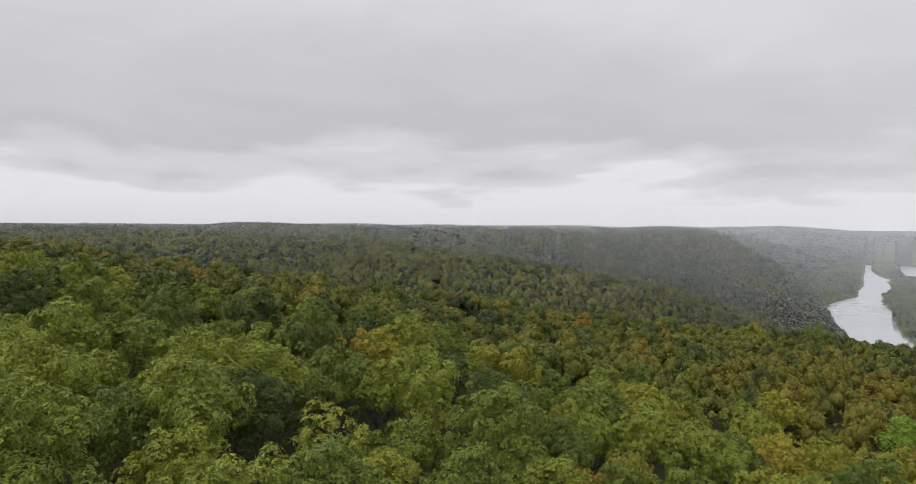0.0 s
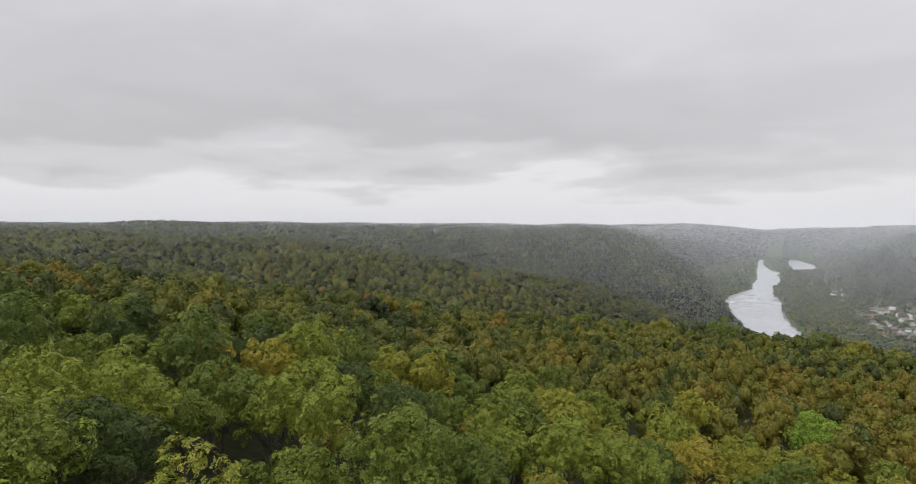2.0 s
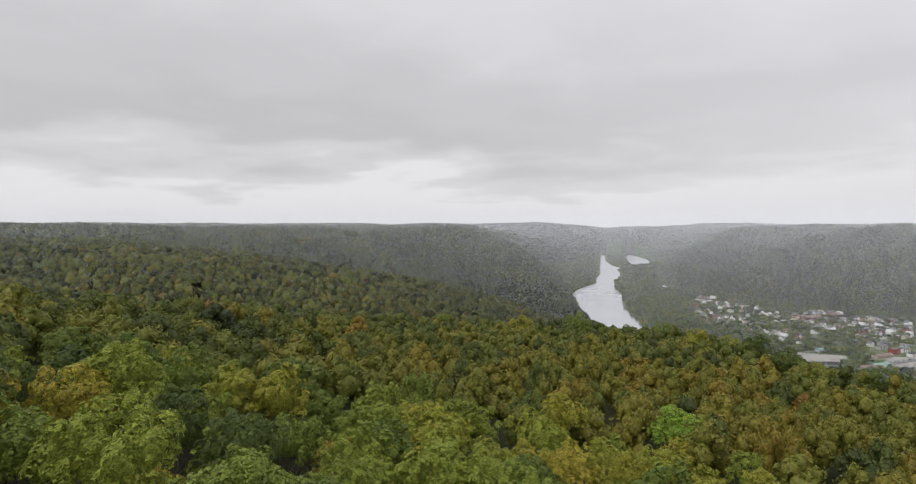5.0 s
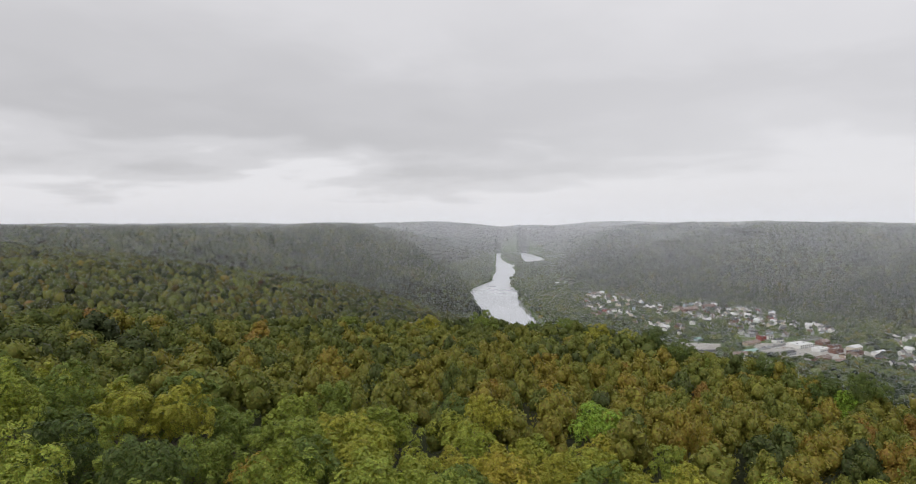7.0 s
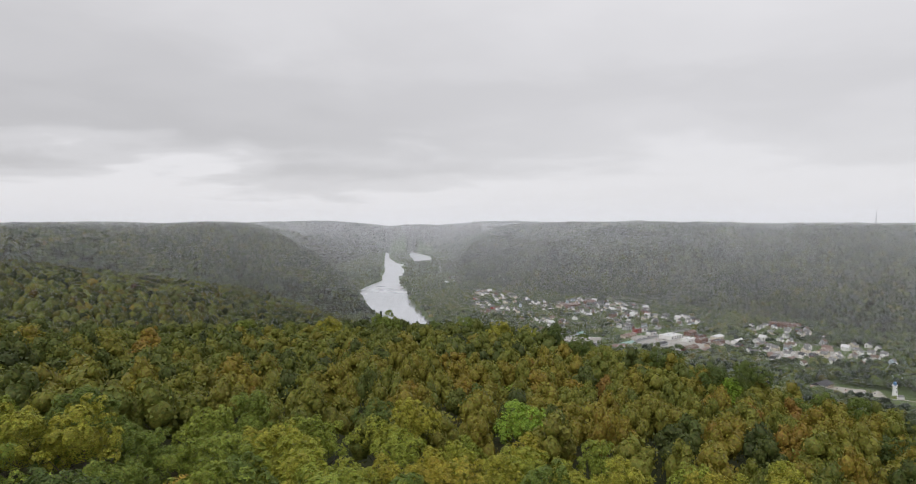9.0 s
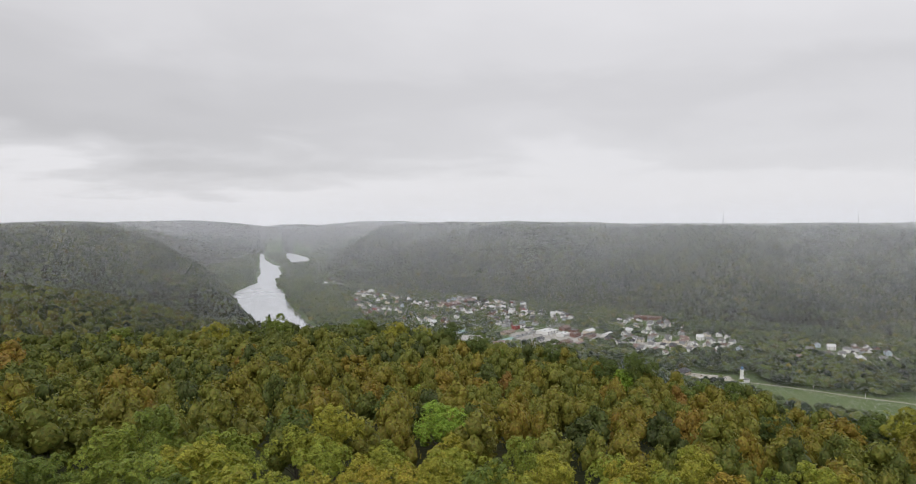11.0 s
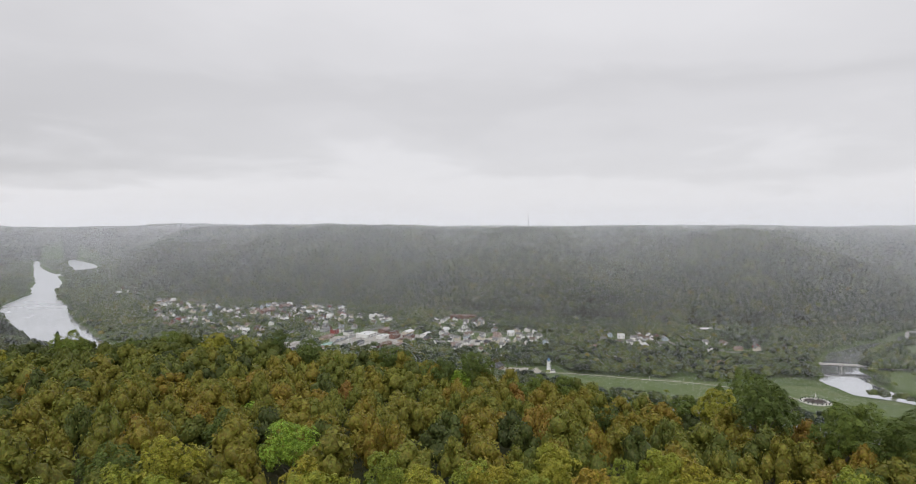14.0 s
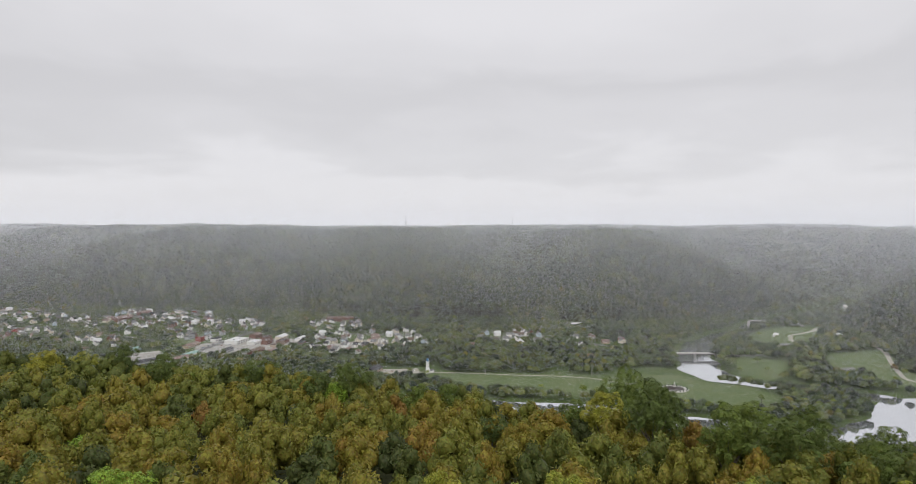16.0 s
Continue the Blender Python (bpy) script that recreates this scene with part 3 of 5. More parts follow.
def crown_arrays(cards, size, seed, wide=1.0, tall=1.0, lobes=11, core=True, loose=0.0, tufts=7):
    """A crown of radius about 1 and height about 2, of lobes covered in leaf sprays; unit sizes."""
    rng = np.random.RandomState(seed)
    spots, radii = [np.array([0, 0, 0.42])], [0.5]
    for n in range(lobes):
        a, e = 2 * math.pi * (n * 0.618 + rng.uniform(-0.1, 0.1)), -0.35 + 1.35 * (n + rng.rand()) / lobes
        r = 0.70 * math.sqrt(max(0.03, 1 - max(e, 0) ** 2)) * rng.uniform(0.72, 1.18)
        spots.append(np.array([r * math.cos(a), r * math.sin(a), 0.12 + 0.66 * e + rng.uniform(-0.08, 0.1)]))
        radii.append(rng.uniform(0.17, 0.36))
    spots, radii = np.array(spots), np.array(radii)
    # each lobe carries tufts, each tuft a cap of leaf sprays; dark gaps stay between them
    way = rng.normal(0, 1, (len(spots), tufts, 3))
    way[..., 2] = np.abs(way[..., 2]) * np.where(rng.rand(len(spots), tufts) < 0.85, 1, -0.6)
    way /= np.linalg.norm(way, axis=2)[..., None]
    hubs = (spots[:, None] + way * radii[:, None, None] * rng.uniform(0.62, 1.0, (len(spots), tufts, 1))).reshape(-1, 3)
    sizes = (radii[:, None] * rng.uniform(0.34, 0.56, (len(spots), tufts))).ravel()
    lean = way.reshape(-1, 3)
    free = ~(np.linalg.norm(hubs[:, None] - spots[None], axis=2) < radii[None] * 0.6).any(1)
    hubs, sizes, lean = hubs[free], sizes[free], lean[free]
    pick = rng.choice(len(hubs), cards * 2, p=sizes**2 / (sizes**2).sum())
    out = rng.normal(0, 1, (cards * 2, 3)) + lean[pick] * 0.7 + (0, 0, 0.45)
    out /= np.linalg.norm(out, axis=1)[:, None]
    at = hubs[pick] + out * (sizes[pick] * (1 - loose * rng.rand(cards * 2)) * rng.uniform(0.8, 1.15, cards * 2))[:, None]
    buried = (np.linalg.norm(at[:, None] - hubs[None], axis=2) < sizes[None] * 0.72).any(1)
    keep = np.where(~buried)[0][:cards]
    at, way = at[keep], out[keep]
    scale = np.array([wide, wide, tall])
    v, f = leaf_cards(at * scale, way, size, rng)
    if core:
        dv, df = dome([(6, 0.5, 0.8), (7, 0.86, 0.3), (6, 0.7, -0.2)], 0)
        dv = (dv * (1 + rng.uniform(-0.15, 0.15, (len(dv), 1)))) * 0.56 * scale + [0, 0, 0.08 * tall]
        v, f = np.concatenate([v, dv]), np.concatenate([f, df + len(v)])
    return v, f


BARK = surface("grey_bark", [(0.06, 0.05, 0.04), (0.11, 0.095, 0.08), (0.16, 0.145, 0.125)], scale=1.2, rough=0.9, bump=0.5, source="object")
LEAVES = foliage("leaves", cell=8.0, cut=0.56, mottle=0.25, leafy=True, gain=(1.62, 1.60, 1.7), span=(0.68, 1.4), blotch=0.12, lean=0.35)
LEAVES_FRESH = foliage("fresh_green_leaves", cell=6.0, cut=0.50, tint=(0.22, 0.33, 0.04))
NEEDLES = surface("dark_needles", [(0.014, 0.03, 0.014), (0.024, 0.046, 0.02)], scale=0.8, rough=0.6)


def limb(verts, faces, a, b, ra, rb, k=6):
    a, b = np.array(a, float), np.array(b, float)
    w = (b - a) / np.linalg.norm(b - a)
    u = np.cross(w, (0.3, 0.9, 0.1))
    u /= np.linalg.norm(u)
    v = np.cross(w, u)
    n = len(verts)
    for p, r in ((a, ra), (b, rb)):
        for q in range(k):
            t = 2 * math.pi * q / k
            verts.append(p + (u * math.cos(t) + v * math.sin(t)) * r)
    faces += [(n + q, n + (q + 1) % k, n + k + (q + 1) % k, n + k + q) for q in range(k)]


def trunk_mesh(seed, high, spread):
    """A tapered trunk with limbs that reach into the crown."""
    rng = np.random.RandomState(seed)
    verts, faces = [], []
    bend = np.array([rng.uniform(-0.4, 0.4), rng.uniform(-0.4, 0.4), high * 0.45])
    limb(verts, faces, (0, 0, -0.8), bend, 0.30, 0.21, 8)
    limb(verts, faces, bend, (bend[0] * 0.3, bend[1] * 0.3, high * 0.86), 0.21, 0.05)
    for n in range(7):
        a, h = n * 2.4 + rng.uniform(-0.4, 0.4), high * rng.uniform(0.32, 0.6)
        r = spread * rng.uniform(0.55, 0.85)
        root = np.array([bend[0] * 0.7, bend[1] * 0.7, h])
        knee = root + (math.cos(a) * r * 0.5, math.sin(a) * r * 0.5, high * 0.12)
        limb(verts, faces, root, knee, 0.12, 0.08, 5)
        limb(verts, faces, knee, root + (math.cos(a) * r, math.sin(a) * r, high * rng.uniform(0.2, 0.34)), 0.08, 0.02, 5)
    me = bpy.data.meshes.new("trunk")
    me.from_pydata([tuple(v) for v in verts], [], faces)
    me.polygons.foreach_set("use_smooth", np.ones(len(me.polygons), bool))
    me.materials.append(BARK)
    return me


def crown_mesh(name, cards, size, seed, wide, tall, material, **more):
    v, f = crown_arrays(cards, size, seed, wide, tall, **more)
    me = bpy.data.meshes.new(name)
    me.vertices.add(len(v))
    me.vertices.foreach_set("co", v.astype(np.float32).ravel())
    me.loops.add(f.size)
    me.loops.foreach_set("vertex_index", f.astype(np.int32).ravel())
    me.polygons.add(len(f))
    me.polygons.foreach_set("loop_start", np.arange(0, f.size, 3, dtype=np.int32))
    me.update(calc_edges=True)
    me.materials.append(material)
    return me


TRUNKS = [trunk_mesh(40 + n, 11.0, 4.0) for n in range(4)]
CROWNS = {
    "close": [crown_mesh("crown", 3600, 0.25, 60 + n, 4.25, 4.3, LEAVES, lobes=22, tufts=8) for n in range(6)],
    "middle": [crown_mesh("crown", 1500, 0.34, 70 + n, 4.2, 4.5, LEAVES, lobes=16, tufts=6) for n in range(7)],
    "thin": [crown_mesh("crown", 700, 0.36, 80 + n, 4.0, 4.8, LEAVES, lobes=12, core=False, loose=0.6) for n in range(2)],
    "fresh": [crown_mesh("crown", 1100, 0.46, 90 + n, 4.3, 4.8, LEAVES_FRESH, lobes=24) for n in range(2)],
}
TONE_WORDS = [(0.16, "dark green"), (0.34, "green"), (0.5, "yellow-green"), (0.66, "olive"), (0.82, "ochre"), (1.1, "rust-red")]


def plant_tree(x, y, kind, size, tone, seed, tall=1.0, place="on a wooded slope", group="trees below the lookout", name="broadleaf_tree"):
    rng = np.random.RandomState(seed)
    z = float(height(x, y))
    tree = new(name)
    tree.matrix_basis = Matrix.LocRotScale((x, y, z), Euler((0, 0, rng.uniform(0, 6.3))), (size, size, size * tall))
    t, c = new("trunk", TRUNKS[seed % 4]), new("crown", CROWNS[kind][seed % len(CROWNS[kind])])
    t.parent, c.parent = tree, tree
    c.matrix_basis = Matrix.Translation((0, 0, 8.2))
    c["tone"] = float(tone)
    word = "fresh light green" if kind == "fresh" else next(w for lim, w in TONE_WORDS if tone < lim)
    thin = "half-bare " if kind == "thin" else ""
    tagged(tree, f"{thin}{word} broadleaf tree {place}", "tree", group)
    return tree


def slope_tone(x, y, rng):
    """Green to the west of the lookout, olive and ochre on the eastern slope, dark along the brow."""
    n = len(x)
    east = np.clip((x + 35 + 0.25 * (y - 60)) / 60, 0, 1)
    base = 0.32 + 0.19 * east + (value_noise(x + 77, y, 26) - 0.5) * 0.24
    odd = rng.rand(n)
    t = base + rng.normal(0, 0.115, n)
    t = np.where(odd < (0.15 - 0.07 * east) * np.clip((np.hypot(x, y) - 25) / 40, 0.25, 1), rng.uniform(0.06, 0.28, n), t)
    t = np.where(odd > 0.96, rng.uniform(0.68, 0.90, n), t)
    brow = np.clip((np.hypot(x, y) - 185) / 60, 0, 1)
    return np.clip(t * (1 - brow) + brow * (0.06 + 0.55 * t * rng.rand(n)), 0.04, 0.97)


SPECIAL = [  # x, y, kind, size, tone, height factor
    (15.8, 96.5, "fresh", 1.0, 0.4, 1.05),
    (81, 156, "fresh", 1.0, 0.4, 1.0),
    (-5.8, 95.5, "middle", 0.95, 0.12, 1.0),
    (-28, 33, "close", 1.25, 0.40, 1.0),
    (-33.5, 42, "close", 0.7, 0.76, 0.95),
    (-45, 51, "close", 1.3, 0.40, 1.0),
    (-72, 46, "close", 1.1, 0.36, 1.0),
    (-38, 21, "close", 1.15, 0.42, 1.0),
    (23, 145, "fresh", 0.75, 0.4, 1.0),
    (-22, 58, "middle", 0.8, 0.84, 1.0),
    (-39.5, 96, "middle", 0.9, 0.76, 1.05),
    (-5, 10, "close", 0.95, 0.66, 1.0),
    (11, 116, "middle", 0.9, 0.10, 1.1),
    (2, 62, "thin", 0.95, 0.72, 1.0),
    (24, 60, "close", 0.6, 0.86, 0.85),
    (-22, 14, "thin", 1.0, 0.5, 1.0),
    (138, 107, "middle", 1.8, 0.16, 1.3),
]


def lookout_trees():
    x, y, rng = scatter(6, 91, 6.7, 31, arc=(-122, 105))
    keep = np.ones(len(x), bool)
    for sx, sy, _, size, *_ in SPECIAL:
        keep &= np.hypot(x - sx, y - sy) > 4.6 * size
    keep &= (y > -22) & (np.hypot(x, y) > 14)
    x, y = x[keep], y[keep]
    tone = slope_tone(x, y, rng)
    east = np.clip((x + 35 + 0.25 * (y - 60)) / 60, 0, 1)
    size = rng.uniform(0.78, 1.15, len(x)) * (1.0 - 0.22 * east)
    for n in range(len(x)):
        r = math.hypot(x[n], y[n] + 8)
        kind = "close" if r < 62 else "middle"
        if rng.rand() < 0.035:
            kind = "thin"
        plant_tree(x[n], y[n], kind, size[n], tone[n], 1000 + n, tall=float(rng.uniform(0.92, 1.16)))
    for n, (sx, sy, kind, size, tone_, tall) in enumerate(SPECIAL):
        plant_tree(sx, sy, kind, size, tone_, 3000 + n, tall)
    # tall oaks that stand along the brow
    rr = np.arange(110, 320, 6.0)
    for n, bearing in enumerate(np.arange(-14, 80, 2.4)):
        a = radians(bearing + rng.uniform(-0.9, 0.9))
        best = np.argmax((height(rr * math.sin(a), rr * math.cos(a)) + 14 - 229) / rr)
        r = rr[best] + rng.uniform(-22, 6)
        tone_ = rng.choice([rng.uniform(0.04, 0.2), rng.uniform(0.1, 0.3), rng.uniform(0.5, 0.68)], p=[0.6, 0.28, 0.12])
        plant_tree(r * math.sin(a), r * math.cos(a), "middle", rng.uniform(1.1, 1.55) * (0.72 if 30 < bearing < 44 else 0.95), tone_, 4000 + n, float(rng.uniform(0.9, 1.1)), "on the brow of the hill", "tall trees along the brow", "oak_tree")


lookout_trees()


def lobed_crown(lobes, sprays, size, seed):
    """A crown of radius about 1: uneven leafy lobes, and single leaf sprays that stand off them."""
    rng = np.random.RandomState(seed)
    bv, bf = dome([(5, 0.72, 0.62), (6, 1.0, 0.0), (4, 0.6, -0.6)], 0)
    vs, fs, off, spots, radii = [], [], 0, [], []
    for n in range(lobes):
        e = n / (lobes - 1)
        a, q = 2 * math.pi * (n * 0.618 + rng.uniform(-0.12, 0.12)), 0.5 * math.sqrt(1 - 0.97 * e * e) * rng.uniform(0.75, 1.15)
        spots.append((q * math.cos(a), q * math.sin(a), -0.3 + 0.95 * e + rng.uniform(-0.1, 0.1)))
        radii.append(rng.uniform(0.40, 0.54) * (1 - 0.38 * e))
        v = bv * (1 + rng.uniform(-0.22, 0.22, (len(bv), 1))) * radii[-1] + spots[-1]
        vs.append(v)
        fs.append(bf + off)
        off += len(v)
    spots, radii = np.array(spots), np.array(radii)
    pick = rng.choice(lobes, sprays)
    out = rng.normal(0, 1, (sprays, 3)) + (0, 0, 0.5)
    out /= np.linalg.norm(out, axis=1)[:, None]
    at = spots[pick] + out * (radii[pick] * rng.uniform(0.92, 1.3, sprays))[:, None]
    tilt = out + rng.normal(0, 0.6, (sprays, 3))
    u = np.cross(tilt, rng.normal(0, 1, (sprays, 3)))
    u /= np.linalg.norm(u, axis=1)[:, None]
    w = np.cross(tilt, u)
    w /= np.linalg.norm(w, axis=1)[:, None]
    s = (size * rng.uniform(0.6, 1.4, sprays))[:, None]
    vs.append(np.stack([at + u * s, at - u * s * 0.5 + w * s * 0.8, at - u * s * 0.5 - w * s * 0.8], 1).reshape(-1, 3))
    fs.append(np.arange(sprays * 3).reshape(-1, 3) + off)
    return np.concatenate(vs), np.concatenate(fs)


def slope_wood():
    """The wood from the lookout's trees to the brow, crown by crown of leaf sprays."""
    x, y, rng = scatter(90, 330, 6.8, 33, arc=(-86, 92))
    z = height(x, y)
    keep = in_sight(x, y, z + 16, 0.012) & ~open_ground(x, y)
    for sx, sy, _, size, *_ in SPECIAL:
        keep &= np.hypot(x - sx, y - sy) > 4.2 * size
    x, y, z = x[keep], y[keep], z[keep]
    tone = slope_tone(x, y, rng)
    r = np.hypot(x, y)
    west = np.clip((-x - 20) / 60, 0, 1)
    brow = np.clip((r - 150) / 80, 0, 1) * np.clip((np.degrees(np.arctan2(x, y)) + 22) / 14, 0, 1) * np.clip((70 - np.degrees(np.arctan2(x, y))) / 12, 0, 1)
    fine, plain = [lobed_crown(7, 520, 0.078, 110 + n) for n in range(7)], [lobed_crown(6, 240, 0.10, 120 + n) for n in range(7)]
    vs, fs, ts, off = [], [], [], 0
    for n in range(len(x)):
        v, f = (fine if r[n] < 165 else plain)[rng.randint(7)]
        a, w = rng.uniform(0, 6.28), (3.5 + 1.3 * brow[n] + 0.9 * west[n]) * rng.uniform(0.72, 1.3)
        h = (13.0 + brow[n] * (0.5 + 3.0 * rng.rand())) * rng.uniform(0.85, 1.15)
        c, s = math.cos(a) * w, math.sin(a) * w
        k = h * 0.33
        vs.append(np.stack([v[:, 0] * c - v[:, 1] * s + x[n], v[:, 0] * s + v[:, 1] * c + y[n], v[:, 2] * k + z[n] + h - 1.05 * k], 1))
        fs.append(f + off)
        ts.append(np.full(len(v), tone[n]))
        off += len(v)
    ob = link_mesh("slope_wood", np.concatenate(vs), np.concatenate(fs), foliage("slope_leaves", cell=3.4, mottle=0.2, gain=(1.16, 1.05, 1.45), span=(0.72, 1.28), blotch=0.10, lean=0.4, each_clump=(0.9, 1.1)), smooth=True, tone=np.concatenate(ts))
    tagged(ob, "broadleaf wood turning olive and ochre on the upper slope", "woodland", kind="stuff")
    print("slope wood", len(x), off)


slope_wood()


# ---------------------------------------------------------------- mist
def haze_veils():
    """Stand-in for the valley haze: added fine slanting pale threads, thin near the lookout and thicker far off and
    high up.
    """
    vs, fs, off = [], [], 0
    turns = np.radians(np.linspace(-84, 90, 16))
    r = 520.0
    while r < 4750:
        step = 0.12 * r
        pitch = r * 0.00023
        z = np.arange(-2, 330, pitch)
        z = z + np.random.RandomState(int(r)).uniform(-0.15, 0.15, len(z)) * pitch
        lift = np.clip((z - 60) / 150, 0, 1)
        share = 0.000058 * step * (1 + 2.3 * lift) * np.clip((330 - z) / 90, 0, 1)
        half = share * pitch / 2 * 1.4
        east = 0.72 + 0.28 * np.clip((np.degrees(turns) + 8) / 24, 0, 1) + 0.28 * np.clip((np.degrees(turns) - 48) / 16, 0, 1)
        bx, by = np.sin(turns) * r, np.cos(turns) * r
        between = np.linspace(turns[:-1], turns[1:], 9)
        land = height(np.sin(between) * r, np.cos(between) * r).min(0)
        Z, S = np.meshgrid(z, np.arange(len(turns) - 1), indexing="ij")
        keep = (Z > land[S] - 2) & (half[:, None] > 1e-4)
        Z, S, H = Z[keep], S[keep], np.broadcast_to(half[:, None], keep.shape)[keep]
        sway = np.random.RandomState(int(r) + 1).uniform(-1.5, 1.5, (2, len(Z))) * pitch
        corners = []
        for e, d in ((0, 1), (1, 1), (1, -1), (0, -1)):
            g = d * H * east[S + e] * 0.7
            corners.append(np.stack([bx[S + e] * (1 - g / r), by[S + e] * (1 - g / r), Z + sway[e] - g], 1))
        v = np.stack(corners, 1).reshape(-1, 3)
        vs.append(v)
        fs.append(np.arange(len(v)).reshape(-1, 4) + off)
        off += len(v)
        r += step
    m = bpy.data.materials.new("haze_threads")
    m.use_nodes = True
    nt = m.node_tree
    nt.nodes.clear()
    out, a, b, mix = (nt.nodes.new("ShaderNode" + k) for k in ("OutputMaterial", "BsdfDiffuse", "BsdfTranslucent", "MixShader"))
    a.inputs["Color"].default_value = b.inputs["Color"].default_value = (0.88, 0.91, 0.98, 1)
    mix.inputs[0].default_value = 0.3
    nt.links.new(a.outputs[0], mix.inputs[1])
    nt.links.new(b.outputs[0], mix.inputs[2])
    nt.links.new(mix.outputs[0], out.inputs["Surface"])
    ob = link_mesh("haze_threads", np.concatenate(vs), np.concatenate(fs), m)
    tagged(ob, "thin pale threads standing in for haze over the valley", "mist", kind="stuff")
    print("haze_threads", off // 4)


haze_veils()


# ---------------------------------------------------------------- town
def box(bm, x0, y0, z0, x1, y1, z1):
    v = [bm.verts.new(p) for p in ((x0, y0, z0), (x1, y0, z0), (x1, y1, z0), (x0, y1, z0), (x0, y0, z1), (x1, y0, z1), (x1, y1, z1), (x0, y1, z1))]
    for f in ((0, 3, 2, 1), (4, 5, 6, 7), (0, 1, 5, 4), (1, 2, 6, 5), (2, 3, 7, 6), (3, 0, 4, 7)):
        bm.faces.new([v[n] for n in f])
    return v


def turned(bm, k, rings, closed=True):
    """A body of revolution from (radius, height) rings."""
    rows = [[bm.verts.new((r * math.cos(2 * math.pi * q / k), r * math.sin(2 * math.pi * q / k), z)) for q in range(k)] for r, z in rings]
    for a, b in zip(rows[:-1], rows[1:]):
        for q in range(k):
            bm.faces.new((a[q], a[(q + 1) % k], b[(q + 1) % k], b[q]))
    if closed:
        bm.faces.new(rows[0][::-1])
        bm.faces.new(rows[-1])


def paint(name, c, rough=0.7):
    d = tuple(v * 0.82 for v in c)
    return surface(name, [d, c, tuple(min(0.9, v * 1.08) for v in c)], scale=0.25, rough=rough, bump=0.08, source="object")


WALLS = {"white": paint("white_siding", (0.74, 0.74, 0.72)), "cream": paint("cream_siding", (0.58, 0.53, 0.43)), "grey": paint("grey_siding", (0.40, 0.41, 0.42)),
         "pale blue": paint("pale_blue_siding", (0.42, 0.50, 0.56)), "tan": paint("tan_siding", (0.42, 0.34, 0.25)), "red": paint("red_siding", (0.30, 0.07, 0.06)),
         "brick": surface("red_brick_wall", [(0.14, 0.078, 0.062), (0.20, 0.11, 0.088), (0.26, 0.155, 0.125)], scale=0.8, rough=0.9, bump=0.2, source="object")}
ROOFS = {"grey": surface("grey_shingles", [(0.12, 0.12, 0.12), (0.20, 0.20, 0.20), (0.28, 0.275, 0.27)], scale=0.6, rough=0.9, bump=0.3, source="object"),
         "brown": surface("brown_shingles", [(0.10, 0.075, 0.06), (0.17, 0.13, 0.105), (0.24, 0.19, 0.16)], scale=0.6, rough=0.9, bump=0.3, source="object"),
         "dark": surface("dark_shingles", [(0.035, 0.036, 0.04), (0.06, 0.06, 0.065), (0.09, 0.09, 0.092)], scale=0.6, rough=0.85, bump=0.3, source="object"),
         "rust": surface("rust_red_roofing", [(0.16, 0.115, 0.10), (0.23, 0.165, 0.145), (0.29, 0.22, 0.195)], scale=0.5, rough=0.85, bump=0.2, source="object"),
         "pale": surface("pale_metal_roof", [(0.52, 0.53, 0.54), (0.64, 0.65, 0.66), (0.74, 0.74, 0.74)], scale=0.3, rough=0.45, bump=0.05, source="object"),
         "green": surface("green_metal_roof", [(0.16, 0.27, 0.25), (0.22, 0.36, 0.33), (0.30, 0.42, 0.40)], scale=0.3, rough=0.5, bump=0.05, source="object")}
GLASS = surface("dark_window_glass", [(0.02, 0.025, 0.03), (0.04, 0.045, 0.05)], scale=0.4, rough=0.12, spec=0.6, source="object")
TRIM = paint("white_trim", (0.72, 0.72, 0.70))
CONCRETE = surface("weathered_concrete", [(0.28, 0.27, 0.255), (0.38, 0.37, 0.35), (0.46, 0.45, 0.43)], scale=0.3, rough=0.85, bump=0.2)
STEEL = surface("galvanised_steel", [(0.30, 0.31, 0.32), (0.42, 0.43, 0.44)], scale=0.5, rough=0.5, metal=0.6, source="object")


def pane_mesh(w, h):
    bm = bmesh.new()
    box(bm, -w / 2, -0.06, 0, w / 2, 0.06, h)
    me = bpy.data.meshes.new("window")
    bm.normal_update()
    bm.to_mesh(me)
    bm.free()
    me.materials.append(GLASS)
    return me


PANE, SHOP_PANE = pane_mesh(1.0, 1.4), pane_mesh(2.4, 1.9)


def window(house, me, x, y, z, turn):
    ob = new("window", me)
    ob.parent = house
    ob.matrix_basis = pose(x, y, z, 0, 0, turn)


